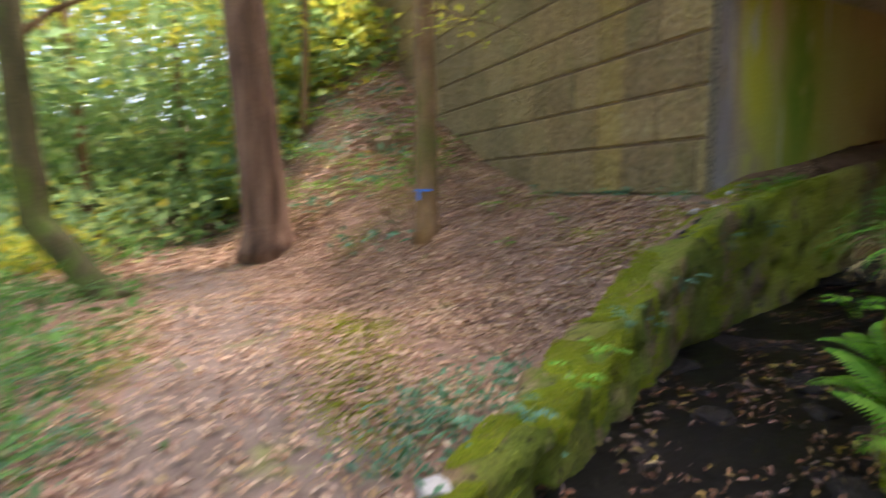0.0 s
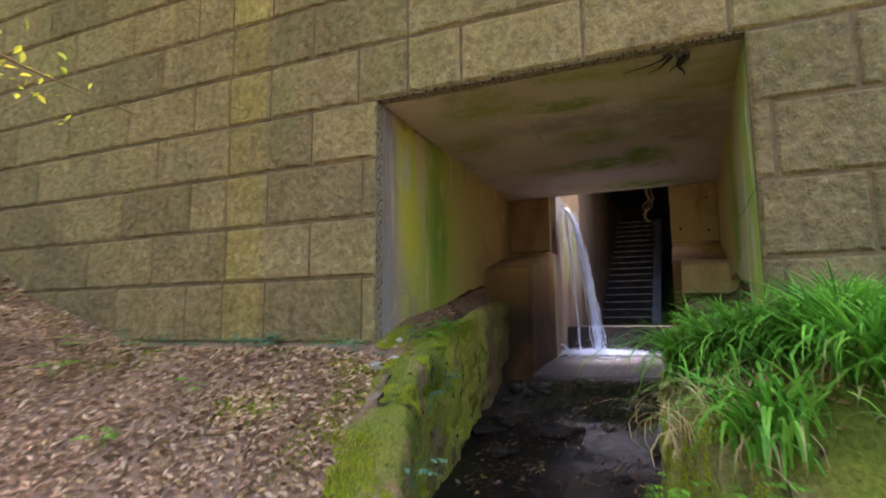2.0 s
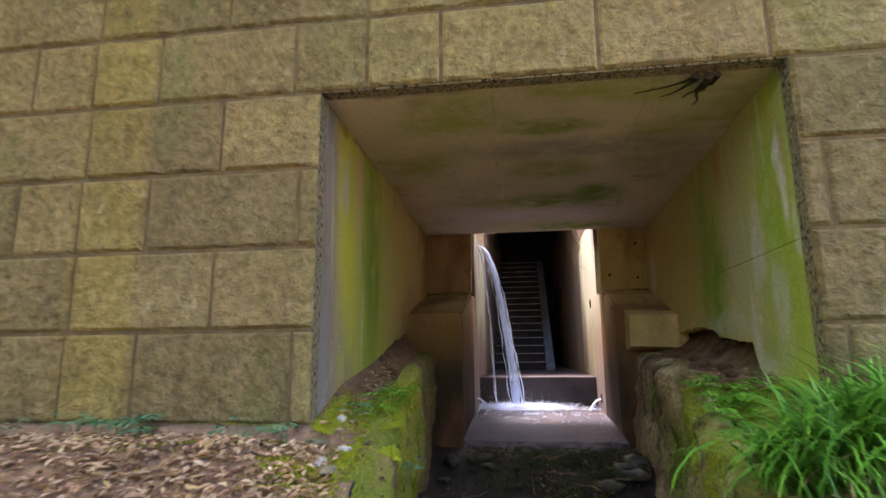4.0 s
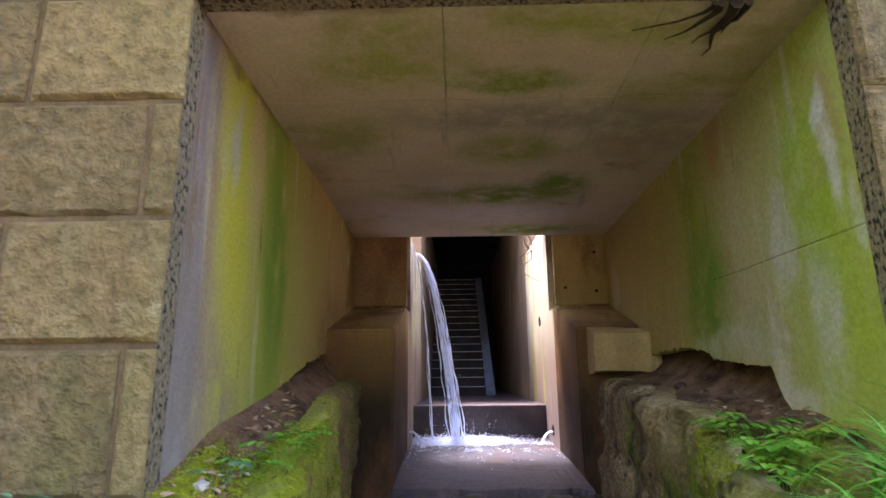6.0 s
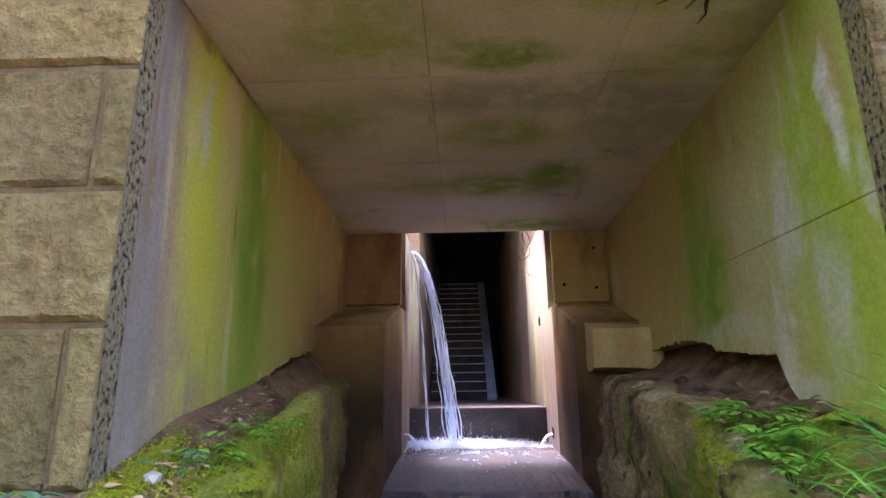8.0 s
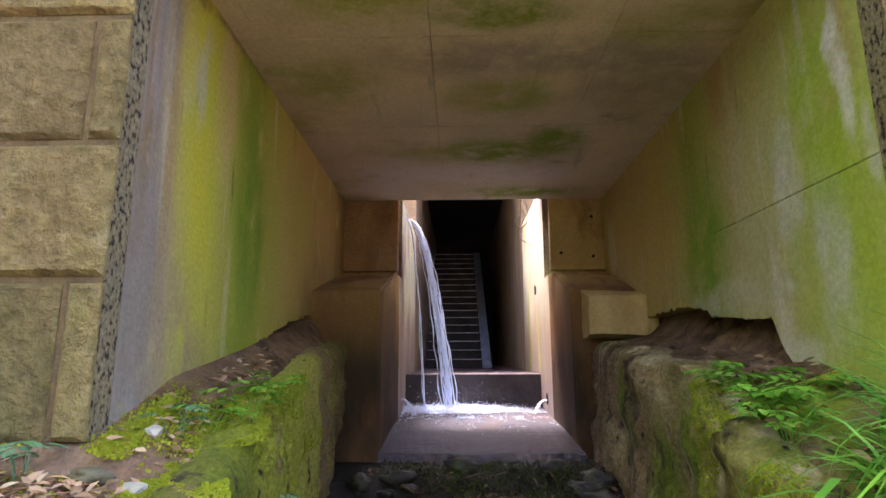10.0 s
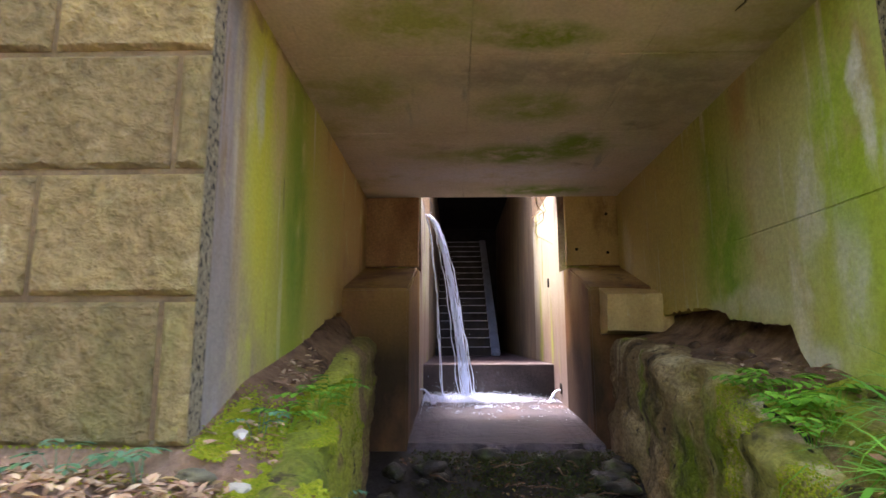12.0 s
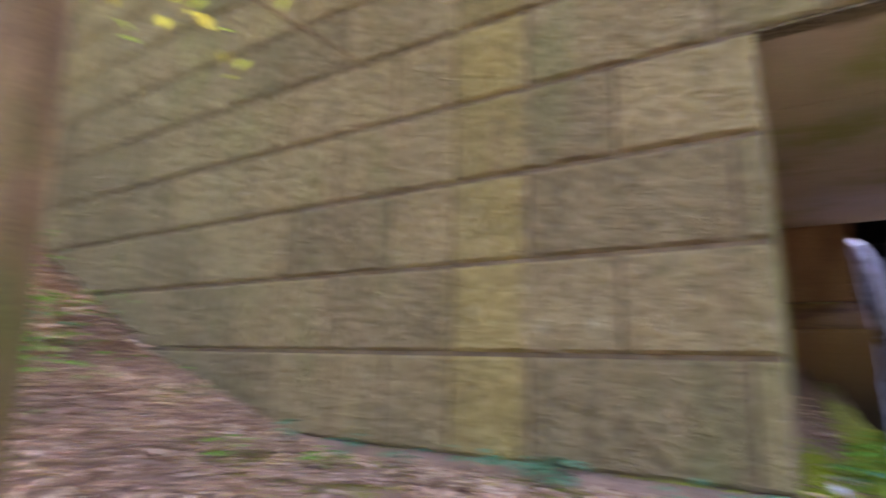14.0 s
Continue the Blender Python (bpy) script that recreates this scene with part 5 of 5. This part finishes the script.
HERBS = [(4.98, 3.98, 1.2, 9, 0.055, 0), (5.12, 3.86, 1.25, 9, 0.058, 0), (5.3, 3.9, 1.3, 9, 0.06, 0), (5.42, 3.84, 1.33, 9, 0.055, 0), (4.85, 4.04, 1.2, 6, 0.045, 1), (4.45, 4.32, 1.16, 9, 0.055, 1),
         (4.42, 4.6, 1.22, 8, 0.05, 1), (4.45, 5.2, 1.22, 12, 0.065, 1), (4.45, 5.4, 1.22, 9, 0.055, 1), (4.5, 5.75, 1.22, 9, 0.05, 1), (4.42, 6.1, 1.22, 7, 0.05, 1), (4.5, 5.55, 1.32, 7, 0.055, 1),
         (4.45, 6.6, 1.24, 8, 0.05, 1), (4.4, 7.0, 1.26, 8, 0.05, 1), (4.1, 6.4, 1.17, 8, 0.05, 0), (3.4, 5.0, 0.88, 7, 0.045, 0), (2.8, 5.1, 0.65, 7, 0.05, 0),
         (3.8, 6.9, 1.1, 9, 0.05, 0), (3.2, 6.2, 0.9, 8, 0.05, 0), (5.28, 1.72, 1.3, 12, 0.065, 0), (5.1, 1.66, 1.2, 14, 0.07, 0), (4.98, 1.72, 1.2, 12, 0.065, 0), (4.86, 1.6, 1.2, 12, 0.07, 0),
         (4.8, 1.74, 1.15, 12, 0.065, 0), (5.0, 1.5, 1.25, 10, 0.065, 0), (2.9, 1.6, 0.66, 8, 0.045, 0), (3.1, 1.85, 0.6, 7, 0.045, 0), (3.3, 3.24, 0.5, 9, 0.045, 1), (4.2, 3.54, 0.75, 8, 0.04, 1), (4.9, 3.70, 0.85, 9, 0.04, 1),
         (2.4, 2.79, 0.2, 8, 0.045, 1), (2.9, 3.07, 0.25, 8, 0.05, 1), (1.3, 2.2, 0.14, 11, 0.05, 1), (1.0, 2.5, 0.06, 11, 0.05, 1), (1.7, 2.4, 0.12, 9, 0.045, 0), (2.0, 2.6, 0.2, 9, 0.045, 0)]
for i, (x, y, z, n, s, kind) in enumerate(HERBS):
    if abs(z - top_z(x, y)) < 0.22:
        z = top_z(x, y) + 0.012
    herb("small blue-green lobed herb rooted at the wall" if kind else "small bright green lobed herb on mossy soil", (x, y, z), n, s, M_BLUEHERB if kind else M_HERB, 50 + i)


# ---------------------------------------------------------------- falling water
def jet(name, label, start, end, peak, r0, seed, strands, spread):
    w = thing(name, label, "water")
    for s in range(strands):
        pts, rad = [], []
        oy, ox = spread * noise.noise((s * 3.7, seed, 1.0)) * 1.6, spread * noise.noise((s * 5.1, seed, 8.0))
        n = 44
        for i in range(n + 1):
            f = i / n
            p = Vector(start).lerp(Vector(end), f)
            p.z = start[2] + (end[2] - start[2]) * (f ** 1.9) + peak * f * (1 - f)
            p += Vector((ox, oy, 0)) * (f ** 0.8)
            p += Vector((noise.noise((i * 0.3, s * 7.1, seed)), noise.noise((i * 0.3, s * 3.3 + 9, seed)), 0)) * (0.008 + 0.03 * f)
            pts.append(p)
            beat = noise.noise((i * 0.55 + s * 2.3, s, seed + 4))
            rad.append(max(0.0012, r0 * (0.75 + 1.3 * beat)))
        part("strand", tube(pts, rad, 6, rough=0.4), M_FALL, w, smooth=True)
    return w


jet("water_jet", "white water arcing down from the top of the slot wall", (9.75, 3.60, 3.28), (9.62, 3.05, 0.92), 0.25, 0.0075, 1, 26, 0.12)
jet("water_jet", "thin straight jet of white falling water", (9.75, 3.60, 3.25), (9.66, 3.36, 0.90), 0.1, 0.0075, 2, 4, 0.035)
jet("water_spout", "small spout of water from a weep hole", (9.5, BR + 0.01, 1.0), (9.42, BR + 0.16, 0.86), 0.06, 0.010, 3, 4, 0.03)
jet("water_spout", "small spout of water from a weep hole", (9.4, BL - 0.01, 1.02), (9.3, BL - 0.16, 0.85), 0.06, 0.010, 4, 4, 0.03)
fo = np.random.default_rng(8)
spots = np.concatenate([fo.normal(0, 1, (17000, 3)) * np.array([0.22, 0.34, 0.024]) + np.array([9.60, 3.04, 0.885]), fo.normal(0, 1, (2200, 3)) * np.array([0.12, 0.14, 0.010]) + np.array([9.64, 3.38, 0.885]),
                        fo.normal(0, 1, (160, 3)) * np.array([0.05, 0.05, 0.008]) + np.array([9.4, 2.05, 0.865])])
ripple = np.stack([9.55 - np.abs(fo.normal(0, 0.5, 5200)), fo.normal(2.85, 0.42, 5200), np.full(5200, 0.878)], 1)
keep = np.array([noise.noise((p[0] * 5, p[1] * 9, 4.0)) + 0.35 * noise.noise((p[0] * 14, p[1] * 20, 1.0)) > 0.10 + 0.2 * (9.5 - p[0]) for p in ripple])
ripple[:, 2] = 0.80 + (ripple[:, 0] - 8.4) * 0.05 + 0.012
spots = np.concatenate([spots, ripple[keep]])
spots[:, 1] = np.clip(spots[:, 1], BR + 0.04, BL - 0.04)
spots[:, 2] = np.where(spots[:, 0] > 9.2, np.abs(spots[:, 2] - 0.87) + 0.872, spots[:, 2])
tagged(new("foam", leaf_field("foam", spots, 0.011, M_FOAM, 0.8, 0.5, 0.8)), "white splashing foam where the jets land", "foam", "", "stuff")
fall = np.linspace(0, 1, 260)
along_fall = np.stack([9.75 - 0.13 * fall, 3.6 - 0.55 * fall, 3.28 - 2.36 * fall ** 1.9 + 0.25 * fall * (1 - fall)], 1)
drops = np.concatenate([fo.normal(0, 1, (260, 3)) * np.array([0.18, 0.26, 0.11]) + np.array([9.62, 3.1, 0.95]), along_fall + fo.normal(0, 1, (260, 3)) * (0.01 + 0.06 * fall)[:, None]])
drops[:, 2] = np.maximum(drops[:, 2], 0.89)
tagged(new("spray", leaf_field("spray", drops, 0.010, M_FALL, 0.8, 0.6, 0.8)), "fine drops thrown up from the splash", "spray", "", "stuff")


# ---------------------------------------------------------------- stones, stump, roots
def stone(name, label, spot, size, material, seed, category="stone"):
    bm = bmesh.new()
    bmesh.ops.create_icosphere(bm, subdivisions=1 if material is M_WHITE else 3, radius=1.0)
    for v in bm.verts:
        n = 1 + 0.50 * noise.noise(v.co * 1.3 + Vector((seed, 0, 0))) + 0.25 * noise.noise(v.co * 3.0 + Vector((0, seed, 0)))
        v.co = Vector((v.co.x * size[0] * n, v.co.y * size[1] * n, v.co.z * size[2] * n))
    ob = thing(name, label, category, bm, material, smooth=material is not M_WHITE)
    ob.location, ob.rotation_euler = spot, (0, 0, seed * 1.7)
    return ob


sr = random.Random(4)
for i in range(26):
    x = sr.uniform(1.0, 6.6)
    y = sr.uniform(lerp(x, BANK_X, BANK_Y) + 0.05, lerp(x, WALL_X, WALL_IN) - 0.05)
    s = sr.uniform(0.05, 0.16) * (1.25 if x > 5.5 else 1.0)
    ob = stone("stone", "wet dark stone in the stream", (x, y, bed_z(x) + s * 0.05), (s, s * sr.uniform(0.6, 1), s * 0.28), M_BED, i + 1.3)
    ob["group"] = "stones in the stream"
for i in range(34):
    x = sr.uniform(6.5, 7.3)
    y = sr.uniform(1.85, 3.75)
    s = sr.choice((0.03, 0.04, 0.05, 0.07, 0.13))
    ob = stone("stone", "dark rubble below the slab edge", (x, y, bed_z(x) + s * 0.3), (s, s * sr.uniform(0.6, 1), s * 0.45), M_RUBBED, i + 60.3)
    ob["group"] = "rubble below the slab"
sp2 = np.random.default_rng(77)
mo2 = []
for cx, cy in ((6.5, 2.6), (6.75, 2.3), (6.9, 2.9), (6.6, 3.2), (6.95, 2.1), (6.3, 2.3), (7.1, 2.5), (7.15, 3.3), (7.2, 2.1), (7.1, 2.8)):
    for q in sp2.normal(0, 1, (420, 2)):
        px, py = cx + q[0] * 0.1, cy + q[1] * 0.14
        mo2.append((px, py, bed_z(px) + 0.04 + 0.02 * sp2.random()))
tagged(new("moss", leaf_field("moss_d", mo2, 0.022, M_DARKMOSS, 0.8, 0.6, 0.7)), "dark wet moss and debris below the slab", "moss", "", "stuff")
tw = random.Random(12)
for i in range(22):
    x, y = tw.uniform(0.2, 4.4), tw.uniform(4.0, 8.0)
    if channel_side(x, y) != 0 or y < lerp(x, WALL_X, WALL_OUT) + 0.1:
        continue
    a, L = tw.uniform(0, 3.14), tw.uniform(0.15, 0.45)
    pts = [(x + (k - 1.5) * L / 3 * math.cos(a) + tw.uniform(-0.01, 0.01), y + (k - 1.5) * L / 3 * math.sin(a) + tw.uniform(-0.01, 0.01), 0) for k in range(4)]
    pts = [(p[0], p[1], ground_z(p[0], p[1]) + 0.02) for p in pts]
    ob = thing("twig", "dry brown twig lying among leaves", "twig", tube(pts, [0.006, 0.006, 0.005, 0.003], 6, rough=0.3), M_BARK1, group="twigs on the slope")
for i, (x, y) in enumerate(((6.45, 2.9), (6.6, 2.2), (6.8, 3.3), (6.3, 3.4), (6.7, 2.6), (6.9, 2.4), (7.0, 2.75), (6.5, 2.45), (6.85, 2.15), (6.2, 2.2), (7.05, 2.3))):
    pts = [(x + 0.12 * (k - 1.5) * math.cos(i * 1.9), y + 0.12 * (k - 1.5) * math.sin(i * 1.9), bed_z(x) + 0.07 + 0.02 * (k % 2)) for k in range(4)]
    thing("twig", "wet brown twig caught on stream rubble", "twig", tube(pts, [0.007, 0.007, 0.005, 0.003], 6, rough=0.3), M_BARK1, group="twigs in the stream")
for x, y, z, a, b, c, m, name, label in ((4.8, 4.10, 1.225, 0.04, 0.035, 0.03, M_WHITE, "stone", "whitish broken stone among fallen leaves"), (4.32, 4.06, 1.185, 0.12, 0.045, 0.02, M_WHITE, "tile_shard", "pale broken shard lying on leaves"),
                                         (4.47, 3.97, 1.20, 0.07, 0.035, 0.018, M_WHITE, "tile_shard", "pale broken shard lying on leaves"), (4.55, 4.17, 1.2, 0.075, 0.055, 0.03, M_STONE, "stone", "mossy grey stone at the wall foot"),
                                         (4.18, 3.97, 1.15, 0.05, 0.045, 0.025, M_STONE, "stone", "rounded grey stone in leaves"), (0.75, 2.05, 0.03, 0.11, 0.09, 0.05, M_WHITE, "stone", "pale stone at the end of the mossy wall")):
    stone(name, label, (x, y, top_z(x, y) + c * 0.5), (a, b, c), m, x * 3)
for i, (x, y, z, s) in enumerate(((5.75, 1.42, 1.58, 0.07), (6.0, 1.38, 1.62, 0.09), (6.3, 1.4, 1.66, 0.06), (6.65, 1.42, 1.72, 0.08), (5.55, 1.5, 1.46, 0.05), (6.9, 1.5, 1.72, 0.06), (5.3, 1.42, 1.40, 0.05), (6.2, 1.6, 1.52, 0.05))):
    stone("stone", "brown broken rock below the ragged wall foot", (x, y, ground_z(x, y) + s * 0.1), (s * 0.7, s * 0.5, s * 0.42), M_EARTHROCK, i + 20.5)
bm = tube([(3.1, 10.05, gz(3.1, 10.05)), (3.05, 10.0, gz(3.1, 10.05) + 0.16), (3.0, 9.95, gz(3.1, 10.05) + 0.30)], [0.22, 0.2, 0.15], 14, rough=0.6)
thing("stump", "dark rotten tree stump on the slope", "stump", bm, M_JOINT)
sp = thing("roots", "pale dry roots hanging from the slot edge", "roots")
for i, (y, low) in enumerate(((2.20, 2.74), (2.23, 2.80), (2.17, 2.98))):
    hang = random.Random(40 + i)
    part("root", tube([(8.98, y + hang.uniform(-0.035, 0.02) * k, 3.32 - (3.32 - low) * k / 6) for k in range(7)], [0.006, 0.006, 0.005, 0.005, 0.004, 0.003, 0.002], 6, rough=0.3), M_STRAW, sp)
rt = thing("ivy_root", "dark roots creeping over the soffit edge", "roots")
rr = random.Random(9)
for y, dy, far, thick in ((1.72, -0.04, 0.46, 0.026), (1.78, 0.16, 0.30, 0.016), (1.66, 0.03, 0.26, 0.018), (1.80, 0.34, 0.22, 0.011), (1.70, 0.10, 0.34, 0.012)):
    pts, rad = [], []
    for k in range(7):
        f = k / 6
        x = XJ - 0.03 + far * f
        pts.append((x, y + dy * f * f + rr.uniform(-0.02, 0.02), ceil_z(x) - 0.012 - 0.02 * (1 - f) - rr.uniform(0, 0.006)))
        rad.append(thick * (1 - f) ** 1.2 + 0.0025)
    part("root", tube(pts, rad, 7, rough=0.6), M_ROOT, rt)

# ---------------------------------------------------------------- blocks of the wall, last
BLOCKS = {}


def block_mesh(w, h, variant):
    key = (round(w, 3), round(h, 3), variant)
    if key not in BLOCKS:
        inner = max(1, round(w / 0.13))
        us = [0.0, 0.022] + [0.022 + (w - 0.044) * q / inner for q in range(1, inner)] + [w - 0.022, w]
        ws = [0.0, 0.02] + [0.02 + (h - 0.04) * q / 4 for q in range(1, 4)] + [h - 0.02, h]
        nx, nz = len(us) - 1, len(ws) - 1
        v, f = [], []
        for i in range(nx + 1):
            for k in range(nz + 1):
                if i in (0, nx) or k in (0, nz):
                    d = 0.022 + 0.004 * noise.noise((us[i] * 9, ws[k] * 9, variant * 3.0))
                else:
                    d = 0.002 + 0.020 * noise.noise((us[i] * 6 + variant * 9.1, ws[k] * 6, w * 5))
                v.append((d, us[i], ws[k]))
        m = nz + 1
        for i in range(nx):
            for k in range(nz):
                f.append((i * m + k, i * m + k + 1, (i + 1) * m + k + 1, (i + 1) * m + k))
        rim = [i * m for i in range(nx + 1)] + [nx * m + k for k in range(1, m)] + [i * m + nz for i in range(nx - 1, -1, -1)] + [k for k in range(nz - 1, 0, -1)]
        base = len(v)
        v += [(0.034, v[r][1], v[r][2]) for r in rim]
        for q in range(len(rim)):
            f.append((rim[q], rim[(q + 1) % len(rim)], base + (q + 1) % len(rim), base + q))
        BLOCKS[key] = raw("block", v, f, M_BLOCK)
    return BLOCKS[key]


def lay_course(row, y0, y1, joints, gap=0.013):
    cuts = [y0] + sorted(j for j in joints if y0 + 0.03 < j < y1 - 0.03) + [y1]
    for a, b in zip(cuts, cuts[1:]):
        a2, b2 = a + (gap if a != y0 else 0), b - (gap if b != y1 else 0)
        ob = new("block", block_mesh(b2 - a2, ROW - 0.028 + (0.049 if row == 0 else 0.0), (row * 3 + round(a * 10)) % 3))
        ob.parent = facade
        ob.location = (FX, a2, FOOT if row == 0 else Z0 + row * ROW + 0.014)


STEP = 1.02
for row in range(12):
    first = 5.46 if row % 2 == 0 else 4.95
    joints = [first + STEP * k for k in range(-16, 20) if row > 3 or first + STEP * k > 4.6]
    if row % 2 == 0:
        joints += [5.985, 3.93] + ([4.385] if row < 4 else [])
    if row < 4:
        lay_course(row, YL, 18.6, joints)
        lay_course(row, -5.0, YR, [1.17 + STEP * k - (0.0 if row % 2 == 0 else 0.5) for k in range(-8, 1)])
    else:
        lay_course(row, -5.0, 18.6, joints)
